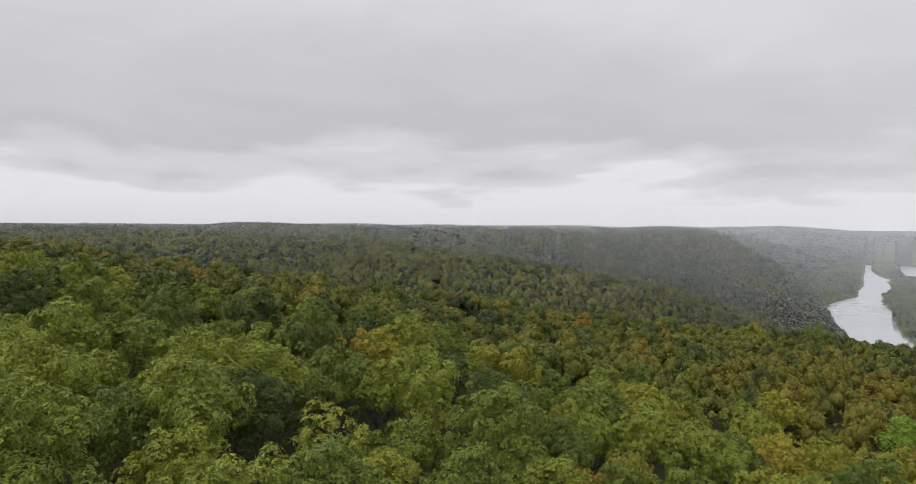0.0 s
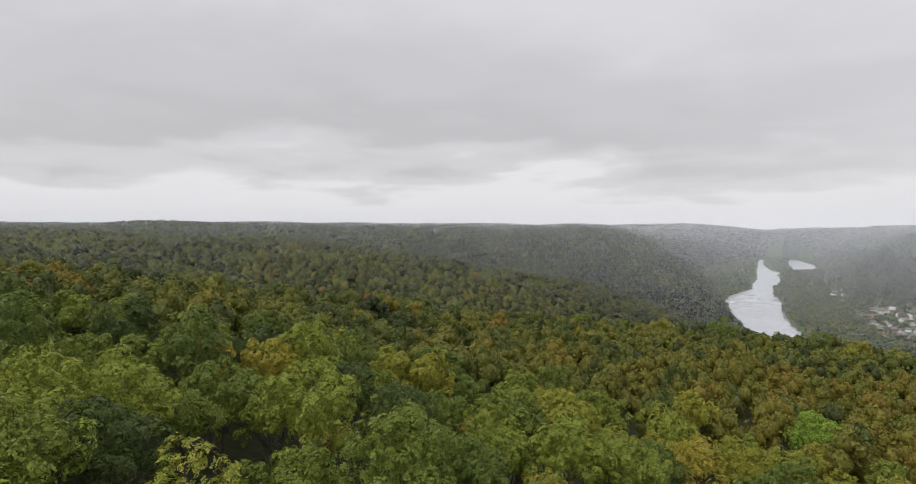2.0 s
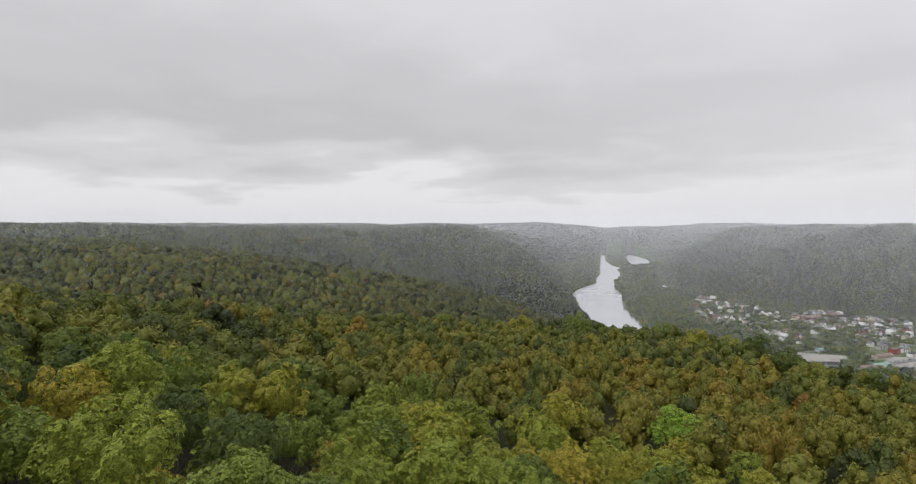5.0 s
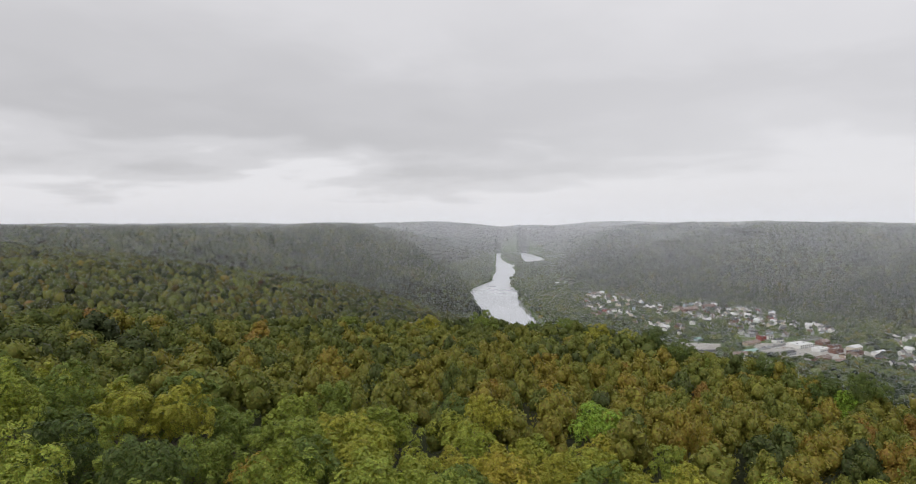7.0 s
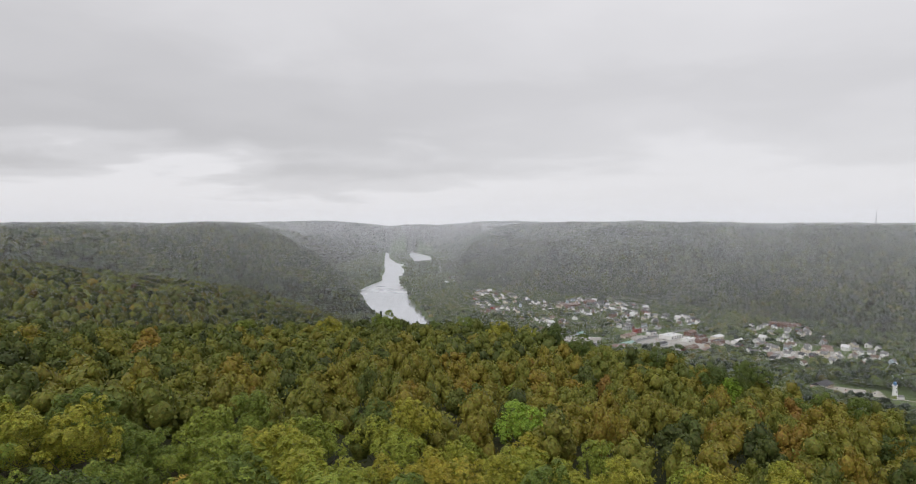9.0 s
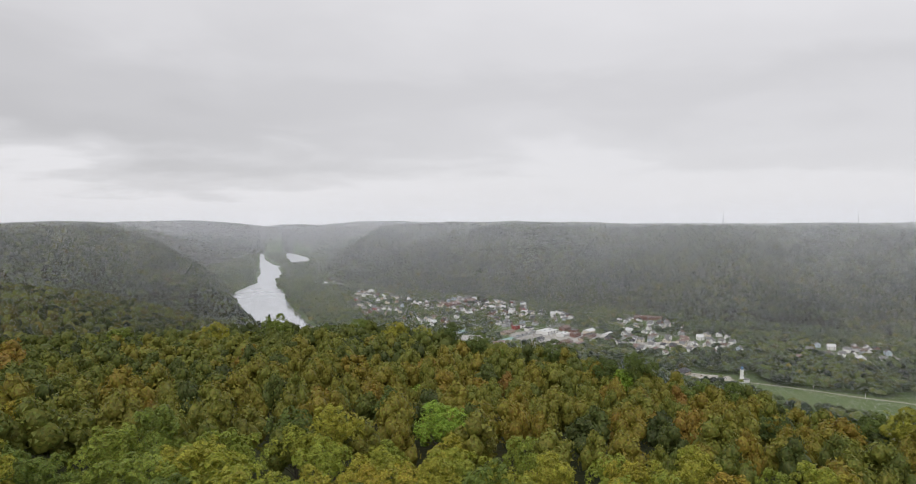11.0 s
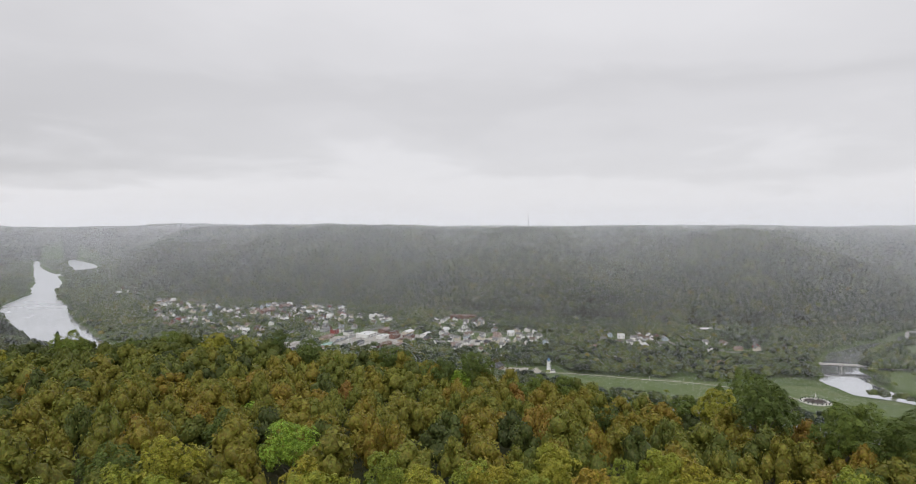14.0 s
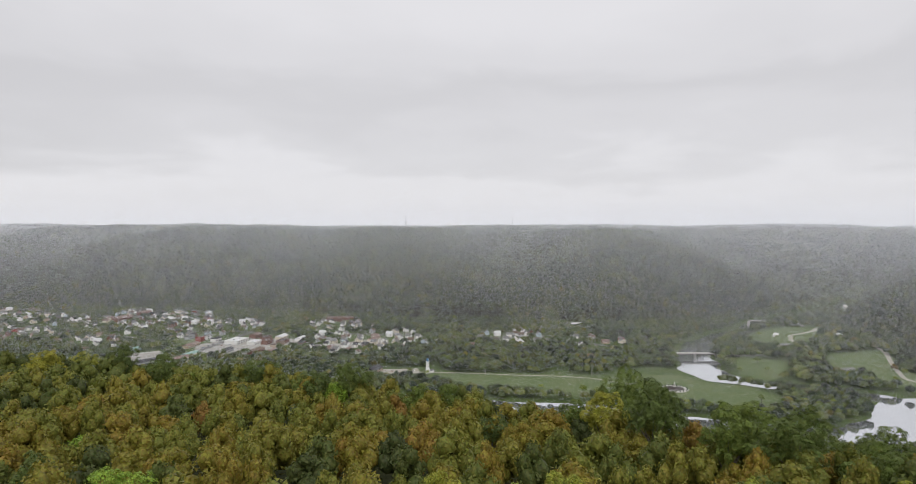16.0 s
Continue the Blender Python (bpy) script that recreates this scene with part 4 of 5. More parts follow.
def make_house(w, d, h, wall, roof, porch=True, wing=False):
    """A gabled dwelling: long side along x, front towards -y."""
    house = new("house")
    peak = d * 0.42
    bm = bmesh.new()
    box(bm, -w / 2, -d / 2, -1.5, w / 2, d / 2, h)
    for s in (-1, 1):
        x0, x1 = s * (w / 2 - 0.25), s * (w / 2)
        a = [bm.verts.new(p) for p in ((x0, -d / 2, h), (x0, d / 2, h), (x0, 0, h + peak), (x1, -d / 2, h), (x1, d / 2, h), (x1, 0, h + peak))]
        for f in ((0, 1, 2), (3, 5, 4), (0, 2, 5, 3), (1, 4, 5, 2), (0, 3, 4, 1)):
            bm.faces.new([a[n] for n in f])
    if wing:
        box(bm, -w * 0.18, -d / 2 - 3.6, -1.5, w * 0.28, -d / 2, h * 0.8)
    part("wall", bm, WALLS[wall], house)
    bm = bmesh.new()
    o = 0.5
    for s in (-1, 1):
        y0, z0 = s * (d / 2 + o), h - o * peak / (d / 2)
        p = [(-w / 2 - o, y0, z0), (w / 2 + o, y0, z0), (w / 2 + o, 0, h + peak), (-w / 2 - o, 0, h + peak)]
        a = [bm.verts.new((x, y, z + 0.03)) for x, y, z in p] + [bm.verts.new((x, y, z + 0.25)) for x, y, z in p]
        for f in ((0, 1, 2, 3), (7, 6, 5, 4), (0, 4, 5, 1), (1, 5, 6, 2), (2, 6, 7, 3), (3, 7, 4, 0)):
            bm.faces.new([a[n] for n in f])
    if wing:
        zb, zt = h * 0.8, h * 0.8 + 1.6
        xm = w * 0.05
        for s in (-1, 1):
            xe = xm + s * (w * 0.23 + 0.4)
            p = [(xe, -d / 2 - 4.0, zb - 0.2), (xe, -d / 2, zb - 0.2), (xm, -d / 2, zt), (xm, -d / 2 - 4.0, zt)]
            a = [bm.verts.new((x, y, z + 0.02)) for x, y, z in p] + [bm.verts.new((x, y, z + 0.22)) for x, y, z in p]
            for f in ((0, 1, 2, 3), (7, 6, 5, 4), (0, 4, 5, 1), (1, 5, 6, 2), (2, 6, 7, 3), (3, 7, 4, 0)):
                bm.faces.new([a[n] for n in f])
    roof_part = part("roof", bm, ROOFS[roof], house)
    bm = bmesh.new()
    box(bm, w * 0.2, -0.5, h + peak * 0.5, w * 0.2 + 0.8, 0.3, h + peak + 1.0)
    part("chimney", bm, WALLS["brick"], roof_part)
    bm = bmesh.new()
    box(bm, -0.5, -d / 2 - 0.07, 0.2, 0.5, -d / 2 + 0.02, 2.3)
    part("door", bm, WALLS["tan"], house)
    if porch and not wing:
        bm = bmesh.new()
        box(bm, -w * 0.42, -d / 2 - 2.2, 2.5, w * 0.42, -d / 2 - 0.02, 2.7)
        box(bm, -w * 0.42, -d / 2 - 2.2, -1.0, w * 0.42, -d / 2 - 0.02, 0.15)
        for k in (-1, -0.35, 0.35, 1):
            box(bm, k * w * 0.4 - 0.1, -d / 2 - 2.1, 0.15, k * w * 0.4 + 0.1, -d / 2 - 1.9, 2.5)
        part("porch", bm, TRIM, house)
    floors = [0.9] if h < 4 else [0.9, 3.6]
    for z in floors:
        for x in (-w * 0.32, w * 0.32):
            window(house, PANE, x, -d / 2 - 0.02, z, 0)
            window(house, PANE, x, d / 2 + 0.02, z, 0)
        for s in (-1, 1):
            window(house, PANE, s * (w / 2 + 0.02), 0.6, z, 90)
    return house


HOUSE_KINDS = [  # width, depth, wall height, wall, roof, porch, wing
    (10, 8, 5.4, "white", "grey", True, False), (9, 7.5, 5.6, "white", "dark", True, False), (12, 8.5, 3.2, "white", "brown", False, False),
    (11, 8, 5.4, "cream", "grey", False, True), (10, 8, 5.2, "grey", "brown", True, False), (13, 9, 3.3, "tan", "rust", False, False),
    (10, 8, 5.4, "pale blue", "grey", True, False), (12, 9, 5.8, "white", "pale", False, True), (11, 8.5, 5.5, "brick", "dark", True, False),
    (14, 9, 3.4, "cream", "rust", False, False), (10, 8, 5.4, "red", "grey", False, True),
]
PROTOTYPES = []
HOUSES = []
HOUSE_ZONES = [  # ring, number, bearing of the streets
    ([(140, 2180), (205, 2150), (230, 2420), (165, 2450)], 14, 80),
    ([(190, 1470), (340, 1420), (420, 1600), (330, 1880), (240, 1990), (175, 1800)], 74, 70),
    ([(390, 1400), (560, 1380), (610, 1540), (470, 1690), (385, 1600)], 56, 35),
    ([(280, 1250), (400, 1290), (380, 1400), (260, 1380)], 16, 60),
    ([(430, 1215), (640, 1250), (620, 1380), (450, 1380)], 30, 35),
    ([(570, 920), (740, 880), (790, 1000), (660, 1110), (570, 1050)], 46, 30),
    ([(820, 775), (930, 760), (960, 840), (880, 890), (830, 870)], 20, -35),
    ([(925, 690), (1075, 640), (1115, 685), (960, 755)], 9, -35),
    ([(640, 1100), (760, 1060), (800, 1180), (690, 1250)], 16, 30),
]


def settle_houses():
    rng = np.random.RandomState(71)
    for ring, count, bearing in HOUSE_ZONES:
        r = np.array(ring, float)
        made = tries = 0
        while made < count and tries < 4000:
            tries += 1
            x, y = rng.uniform(r[:, 0].min(), r[:, 0].max()), rng.uniform(r[:, 1].min(), r[:, 1].max())
            if not inside(np.array(x), np.array(y), ring) or water_gap(x, y) < 25 or road_gap(x, y) < 9:
                continue
            if any(math.hypot(x - a, y - b) < c + 6 for a, b, c in HOUSES + LANDMARKS):
                continue
            HOUSES.append((x, y, 10))
            turn = bearing + rng.choice([0, 90, 180, 270]) + rng.normal(0, 4)
            k = rng.choice(len(HOUSE_KINDS), p=HOUSE_SHARE)
            z = float(height(x, y)) + 0.2
            w, d, h, wall, roof, porch, wing = HOUSE_KINDS[k]
            if not PROTOTYPES[k]:
                ob = make_house(*HOUSE_KINDS[k])
                PROTOTYPES[k] = ob
                storeys = "low" if h < 4 else "two-storey"
                with_porch = " and porch" if porch and not wing else ""
                tagged(ob, f"{storeys} {wall} house with {roof} gabled roof{with_porch}", "house", "houses of the valley town")
                ob.matrix_basis = pose(x, y, z, 0, 0, turn)
            else:
                copy_thing(PROTOTYPES[k], pose(x, y, z, 0, 0, turn))
            made += 1


HOUSE_SHARE = np.array([20, 16, 8, 10, 10, 3, 7, 8, 7, 3, 3], float)
HOUSE_SHARE /= HOUSE_SHARE.sum()
PROTOTYPES = [None] * len(HOUSE_KINDS)


def block(name, x, y, turn, w, d, h, wall, roof, label, category="shop", pitched=False, base=None):
    """A long or flat-roofed building with a parapet, shop panes, doors and roof units."""
    z = float(height(x, y)) if base is None else base
    b = anchor(name, x, y, z, turn)
    bm = bmesh.new()
    box(bm, -w / 2, -d / 2, -2, w / 2, d / 2, h)
    part("wall", bm, WALLS[wall], b)
    bm = bmesh.new()
    if pitched:
        pk = d * 0.22
        for s in (-1, 1):
            p = [(-w / 2 - 0.6, s * (d / 2 + 0.6), h - 0.2), (w / 2 + 0.6, s * (d / 2 + 0.6), h - 0.2), (w / 2 + 0.6, 0, h + pk), (-w / 2 - 0.6, 0, h + pk)]
            a = [bm.verts.new((q[0], q[1], q[2] + 0.05)) for q in p] + [bm.verts.new((q[0], q[1], q[2] + 0.35)) for q in p]
            for f in ((0, 1, 2, 3), (7, 6, 5, 4), (0, 4, 5, 1), (1, 5, 6, 2), (2, 6, 7, 3), (3, 7, 4, 0)):
                bm.faces.new([a[n] for n in f])
        for s in (-1, 1):
            a = [bm.verts.new(q) for q in ((s * w / 2, -d / 2, h), (s * w / 2, d / 2, h), (s * w / 2, 0, h + pk))]
            bm.faces.new(a)
        part("roof", bm, ROOFS[roof], b)
    else:
        box(bm, -w / 2 + 0.4, -d / 2 + 0.4, h + 0.004, w / 2 - 0.4, d / 2 - 0.4, h + 0.2)
        roof_part = part("roof", bm, ROOFS[roof], b)
        bm = bmesh.new()
        for s in (-1, 1):
            box(bm, -w / 2, s * d / 2 - 0.2, h + 0.004, w / 2, s * d / 2 + 0.2, h + 0.7)
            box(bm, s * w / 2 - 0.2, -d / 2 + 0.21, h + 0.004, s * w / 2 + 0.2, d / 2 - 0.21, h + 0.7)
        part("parapet", bm, WALLS[wall], b)
        for k in (-0.25, 0.2):
            bm = bmesh.new()
            box(bm, k * w, -1.2, h + 0.2, k * w + 2.4, 1.0, h + 1.5)
            part("roof_unit", bm, STEEL, roof_part)
    n = max(2, int(w / 5))
    for i in range(n):
        for row in range(1 if h < 6 else 2):
            for s in (-1, 1):
                ob = new("window", SHOP_PANE)
                ob.parent = b
                ob.matrix_basis = pose(-w / 2 + w * (i + 0.5) / n, s * (d / 2 + 0.02), 0.8 + 3.2 * row, 0, 0, 0)
    LANDMARKS.append((x, y, max(w, d) * 0.5))
    return tagged(b, label, category, "")


LANDMARKS = [(605, 733, 8), (783, 437, 20)]
block("market", 499, 1146, 33, 38, 26, 6, "white", "pale", "wide flat-roofed white market hall with pale roof")
block("shop", 517, 1112, 33, 26, 16, 5, "white", "pale", "low white shop beside the market hall")
block("shop", 534, 1096, 33, 22, 12, 7, "brick", "brown", "two-storey red brick shop with a flat brown roof")
block("shop", 556, 1080, 33, 24, 14, 6, "brick", "dark", "red brick shop row with a dark flat roof")
block("shop", 487, 1044, 33, 34, 13, 5, "brick", "brown", "long low brick shop under a brown gabled roof", pitched=True)
block("shop", 457, 1208, 33, 14, 11, 7, "red", "dark", "two-storey dark red shop on the main street")
block("shop", 474, 1218, 33, 15, 11, 6.5, "white", "grey", "two-storey white shop with a grey roof", pitched=True)
block("shop", 396, 1094, 33, 30, 13, 4.5, "cream", "green", "low cream shop under a green metal roof", pitched=True)
block("shop", 425, 1168, 33, 34, 12, 4.5, "tan", "rust", "long low tan shop under a rust-red roof", pitched=True)
block("shop", 345, 1206, 30, 16, 10, 4, "pale blue", "green", "small pale blue kiosk at the edge of a parking lot", pitched=True)
block("shop", 316, 1088, 12, 46, 14, 5, "grey", "dark", "long grey shed under a dark gabled roof", pitched=True)
block("shop", 372, 1075, 20, 30, 12, 5, "cream", "rust", "cream workshop with a rust-red roof", pitched=True)
block("shop", 575, 1120, 33, 24, 14, 5, "cream", "pale", "cream shop with a pale metal roof", pitched=True)
block("shop", 545, 1165, 33, 22, 14, 6, "brick", "rust", "brick hall with a rust-red roof", pitched=True)
block("shop", 548, 1131, 33, 22, 12, 6, "brick", "dark", "red brick shop with a dark flat roof beside the market")
block("shop", 592, 1078, 33, 24, 13, 4.5, "white", "pale", "low white store under a pale metal roof", pitched=True)
block("shop", 453, 1083, 33, 24, 12, 4.5, "grey", "dark", "low grey garage under a dark gabled roof", pitched=True)
block("shop", 420, 1071, 33, 15, 10, 4.5, "white", "grey", "small white office under a grey gabled roof", pitched=True)
block("shop", 538, 1064, 33, 30, 13, 4.5, "tan", "brown", "low tan store under a brown gabled roof", pitched=True)
block("shop", 478, 1188, 33, 20, 11, 5, "white", "dark", "white corner shop under a dark gabled roof", pitched=True)
block("shop", 448, 1238, 33, 18, 11, 6, "grey", "grey", "two-storey grey shop behind the main street", pitched=True)
block("shop", 500, 1020, 33, 32, 12, 4.5, "white", "rust", "long white store with a rust-red roof", pitched=True)
block("church_hall", 423, 1560, 30, 44, 18, 7, "brick", "rust", "large red brick hall under an orange-red roof", "hall", pitched=True)
block("church_hall", 480, 1600, 30, 30, 18, 8, "brick", "rust", "red brick hall under an orange-red roof", "hall", pitched=True)
block("motel", 238, 1930, 60, 50, 14, 4, "cream", "rust", "long cream motel under a rust-red roof", "motel", pitched=True)
block("motel", 690, 985, 25, 32, 11, 3.6, "cream", "rust", "low house row under a pinkish red roof", "motel", pitched=True)
block("school", 765, 1215, -44, 60, 20, 8, "brick", "brown", "long red brick school at the foot of the hill", "school")
block("riverside_hall", 549, 790, 30, 30, 16, 6, "tan", "dark", "tan riverside hall under a large black roof", "hall", pitched=True)
block("barn", 780, 822, -35, 18, 10, 4, "red", "rust", "rust-red shed beside white houses", "shed", pitched=True)
block("hillside_lodge", 1092, 823, -35, 26, 10, 6, "grey", "pale", "grey lodge with a pale roof on the wooded hillside", "lodge", pitched=True)
block("cabin", 1290, 495, 20, 26, 9, 3.5, "white", "pale", "white camp cabin under a pale roof", "cabin", pitched=True)
block("cabin", 1355, 402, 20, 34, 9, 3.5, "white", "pale", "white camp cabin among trees under a pale roof", "cabin", pitched=True)
block("cabin", 1192, 444, -30, 22, 8, 3.2, "cream", "grey", "cream camp shelter under a grey roof", "cabin", pitched=True)
block("shed", 1058, 314, -30, 36, 7, 3, "white", "grey", "low white shed beside a sports field", "shed", pitched=True)
settle_houses()


def lighthouse(x, y):
    z = float(height(x, y))
    lh = anchor("lighthouse", x, y, z)
    bm = bmesh.new()
    turned(bm, 8, [(3.5, -1), (3.5, 0.6), (3.3, 0.7), (2.2, 16.5)])
    part("tower", bm, paint("white_stucco", (0.80, 0.80, 0.79)), lh)
    bm = bmesh.new()
    turned(bm, 16, [(2.2, 16.51), (3.0, 17.0), (3.0, 17.35)])
    gallery = part("gallery", bm, TRIM, lh)
    bm = bmesh.new()
    for q in range(12):
        a = 2 * math.pi * q / 12
        cx, cy = 2.85 * math.cos(a), 2.85 * math.sin(a)
        box(bm, cx - 0.05, cy - 0.05, 17.35, cx + 0.05, cy + 0.05, 18.4)
    turned(bm, 16, [(2.92, 18.35), (2.92, 18.45), (2.78, 18.45), (2.78, 18.35)], closed=False)
    part("railing", bm, TRIM, gallery, "white gallery railing")
    bm = bmesh.new()
    turned(bm, 8, [(1.7, 17.36), (1.7, 20.0)])
    part("lantern", bm, surface("blue_lantern", [(0.08, 0.16, 0.28), (0.13, 0.24, 0.38)], scale=0.5, rough=0.3, source="object"), lh, "blue glazed lantern room")
    bm = bmesh.new()
    turned(bm, 12, [(2.0, 20.01), (1.9, 20.6), (1.4, 21.4), (0.6, 22.0), (0.12, 22.3), (0.1, 23.2)])
    part("dome", bm, paint("blue_dome", (0.10, 0.22, 0.42)), lh, "blue dome with a finial")
    for k, zz in enumerate((4, 9, 13.5)):
        ob = new("window", PANE)
        ob.parent = lh
        ob.matrix_basis = pose(0, -(3.25 - 0.068 * zz), zz, 0, 0, 0)
    bm = bmesh.new()
    box(bm, 3.6, -3, -1, 10.5, 3, 3.2)
    part("annex", bm, TRIM, lh)
    bm = bmesh.new()
    a = [bm.verts.new(p) for p in ((3.2, -3.5, 3.21), (11, -3.5, 3.21), (11, 3.5, 3.21), (3.2, 3.5, 3.21), (3.2, 0, 5.2), (11, 0, 5.2))]
    for f in ((0, 3, 2, 1), (0, 1, 5, 4), (2, 3, 4, 5), (0, 4, 3), (1, 2, 5)):
        bm.faces.new([a[n] for n in f])
    part("annex_roof", bm, ROOFS["grey"], lh)
    tagged(lh, "white tapering lighthouse with a blue lantern and dome", "lighthouse")


lighthouse(605, 733)


def monument(x, y):
    z = float(height(x, y)) + 0.2
    m = anchor("monument", x, y, z)
    bm = bmesh.new()
    turned(bm, 40, [(18, -0.6), (18, 0.35), (13.5, 0.35), (13.5, -0.6)], closed=False)
    part("paved_ring", bm, surface("pale_paving", [(0.45, 0.44, 0.41), (0.56, 0.55, 0.52)], scale=0.6, rough=0.8, bump=0.1), m, "pale paved ring")
    bm = bmesh.new()
    turned(bm, 40, [(13.4, -0.5), (13.4, 1.1), (12.7, 1.1), (12.7, 0.4)], closed=False)
    part("ring_wall", bm, CONCRETE, m)
    bm = bmesh.new()
    turned(bm, 32, [(12.6, 0.2), (11, 1.0), (7, 1.9), (3, 2.4), (2.2, 2.4)])
    bed = part("planting", bm, surface("dark_shrubs", [(0.025, 0.022, 0.02), (0.06, 0.05, 0.045), (0.10, 0.085, 0.075)], scale=0.8, rough=0.95, bump=1.0, bump_scale=1.5, distance=0.6), m, "dark rough planting bed")
    bm = bmesh.new()
    turned(bm, 8, [(1.7, 2.2), (1.7, 3.4), (1.0, 3.6), (0.9, 6.0), (1.1, 6.1), (1.1, 6.5)])
    part("pedestal", bm, CONCRETE, m)
    bm = bmesh.new()
    turned(bm, 8, [(0.45, 6.51), (0.55, 8.0), (0.3, 9.2), (0.12, 9.8), (0.08, 11.5)])
    part("spire", bm, TRIM, m, "white spire")
    for q in range(20):
        a = 2 * math.pi * q / 20
        bm = bmesh.new()
        turned(bm, 5, [(0.5, 0.3), (0.85, 1.0), (0.55, 2.0), (0.05, 2.5)])
        ob = part("shrub", bm, NEEDLES, bed)
        ob.matrix_basis = pose(16.6 * math.cos(a), 16.6 * math.sin(a), 0.05)
    tagged(m, "round paved monument with dark planting and a white spire", "monument")


monument(783, 437)


def bridge(name, a, b, deck, width, piers, label):
    a, b = Vector((*a, deck)), Vector((*b, deck))
    mid, span = (a + b) / 2, (b - a).length
    br = anchor(name, mid.x, mid.y, 0, math.degrees(math.atan2(b.y - a.y, b.x - a.x)))
    bm = bmesh.new()
    box(bm, -span / 2, -width / 2, deck - 0.5, span / 2, width / 2, deck)
    deck_part = part("deck", bm, CONCRETE, br)
    for s in (-1, 0, 1):
        bm = bmesh.new()
        box(bm, -span / 2, s * width * 0.36 - 0.25, deck - 2.2, span / 2, s * width * 0.36 + 0.25, deck - 0.504)
        part("girder", bm, surface("weathered_girder", [(0.10, 0.10, 0.095), (0.17, 0.165, 0.155)], scale=0.4, rough=0.7, source="object"), br, "dark steel girder")
    for s in (-1, 1):
        bm = bmesh.new()
        box(bm, -span / 2, s * (width / 2 - 0.3), deck + 0.004, span / 2, s * (width / 2 - 0.02), deck + 0.9)
        part("parapet", bm, CONCRETE, deck_part)
    for k in piers:
        bm = bmesh.new()
        box(bm, k * span / 2 - 1.1, -width * 0.42, deck - 3.2, k * span / 2 + 1.1, width * 0.42, deck - 2.204)
        for s in (-1, 0, 1):
            box(bm, k * span / 2 - 0.8, s * width * 0.32 - 0.8, -4, k * span / 2 + 0.8, s * width * 0.32 + 0.8, deck - 3.205)
        part("pier", bm, CONCRETE, br)
    for s in (-1, 1):
        bm = bmesh.new()
        box(bm, s * (span / 2 - 2), -width / 2 - 0.5, -3, s * (span / 2 + 3), width / 2 + 0.5, deck - 2.21)
        part("abutment", bm, CONCRETE, br)
    tagged(br, label, "bridge")


bridge("road_bridge", (950, 580), (1056, 471), 8.4, 11, (-0.45, 0.1, 0.55), "pale concrete road bridge on piers over a creek")
bridge("road_bridge", (1420, 600), (1450, 500), 10, 9, (-0.3, 0.3), "distant concrete road bridge over a creek")


def lattice_mast(x, y, high, wide, label):
    z = float(height(x, y))
    t = anchor("lattice_mast", x, y, z)
    for q in range(3):
        vs, fs = [], []
        a = 2 * math.pi * q / 3
        limb(vs, fs, (wide * math.cos(a), wide * math.sin(a), -1), (0.7 * math.cos(a), 0.7 * math.sin(a), high), 0.55, 0.5, 4)
        link_mesh("leg", vs, fs, STEEL, t)
    n = int(high / 5)
    for i in range(n):
        vs, fs = [], []
        r0, r1 = wide + (0.7 - wide) * i / n, wide + (0.7 - wide) * (i + 1) / n
        for q in range(3):
            a, b = 2 * math.pi * q / 3, 2 * math.pi * (q + 1) / 3
            limb(vs, fs, (r0 * math.cos(a), r0 * math.sin(a), high * i / n), (r1 * math.cos(b), r1 * math.sin(b), high * (i + 1) / n), 0.26, 0.26, 4)
            limb(vs, fs, (r0 * math.cos(a), r0 * math.sin(a), high * i / n), (r0 * math.cos(b), r0 * math.sin(b), high * i / n), 0.26, 0.26, 4)
        link_mesh("brace", vs, fs, STEEL, t)
    bm = bmesh.new()
    turned(bm, 6, [(0.4, high), (0.2, high + 7)])
    part("antenna", bm, STEEL, t)
    tagged(t, label, "radio mast")


lattice_mast(2600 * math.sin(radians(38.3)), 2600 * math.cos(radians(38.3)), 66, 4.0, "tall grey lattice radio mast on the far hilltop")
lattice_mast(3700 * math.sin(radians(47.9)), 3700 * math.cos(radians(47.9)), 66, 3.0, "faint grey lattice radio mast on the horizon")


def water_tower(x, y, top):
    z = float(height(x, y))
    t = anchor("water_tower", x, y, z)
    bm = bmesh.new()
    turned(bm, 12, [(3.2, -1), (1.3, 3), (1.1, top - z - 9), (1.8, top - z - 7.6)])
    part("stem", bm, TRIM, t)
    bm = bmesh.new()
    turned(bm, 16, [(1.8, top - z - 7.59), (4.3, top - z - 5.8), (5.0, top - z - 3.6), (4.2, top - z - 1.2), (2.0, top - z - 0.1), (0.2, top - z)])
    part("tank", bm, TRIM, t)
    tagged(t, "white ball-shaped water tower above the trees", "water tower")


water_tower(1590, 459, 42)


def pole(x, y, high, arms, label, name="lawn_pole"):
    z = float(height(x, y))
    p = anchor(name, x, y, z, 40)
    bm = bmesh.new()
    turned(bm, 6, [(0.32, -0.5), (0.22, high)])
    part("mast", bm, TRIM, p)
    for k in range(arms):
        bm = bmesh.new()
        box(bm, -2.4, -0.18, high - 1.5 - 2.4 * k, 2.4, 0.18, high - 1.1 - 2.4 * k)
        part("crossarm", bm, TRIM, p)
    tagged(p, label, "pole", "poles on the island lawn")


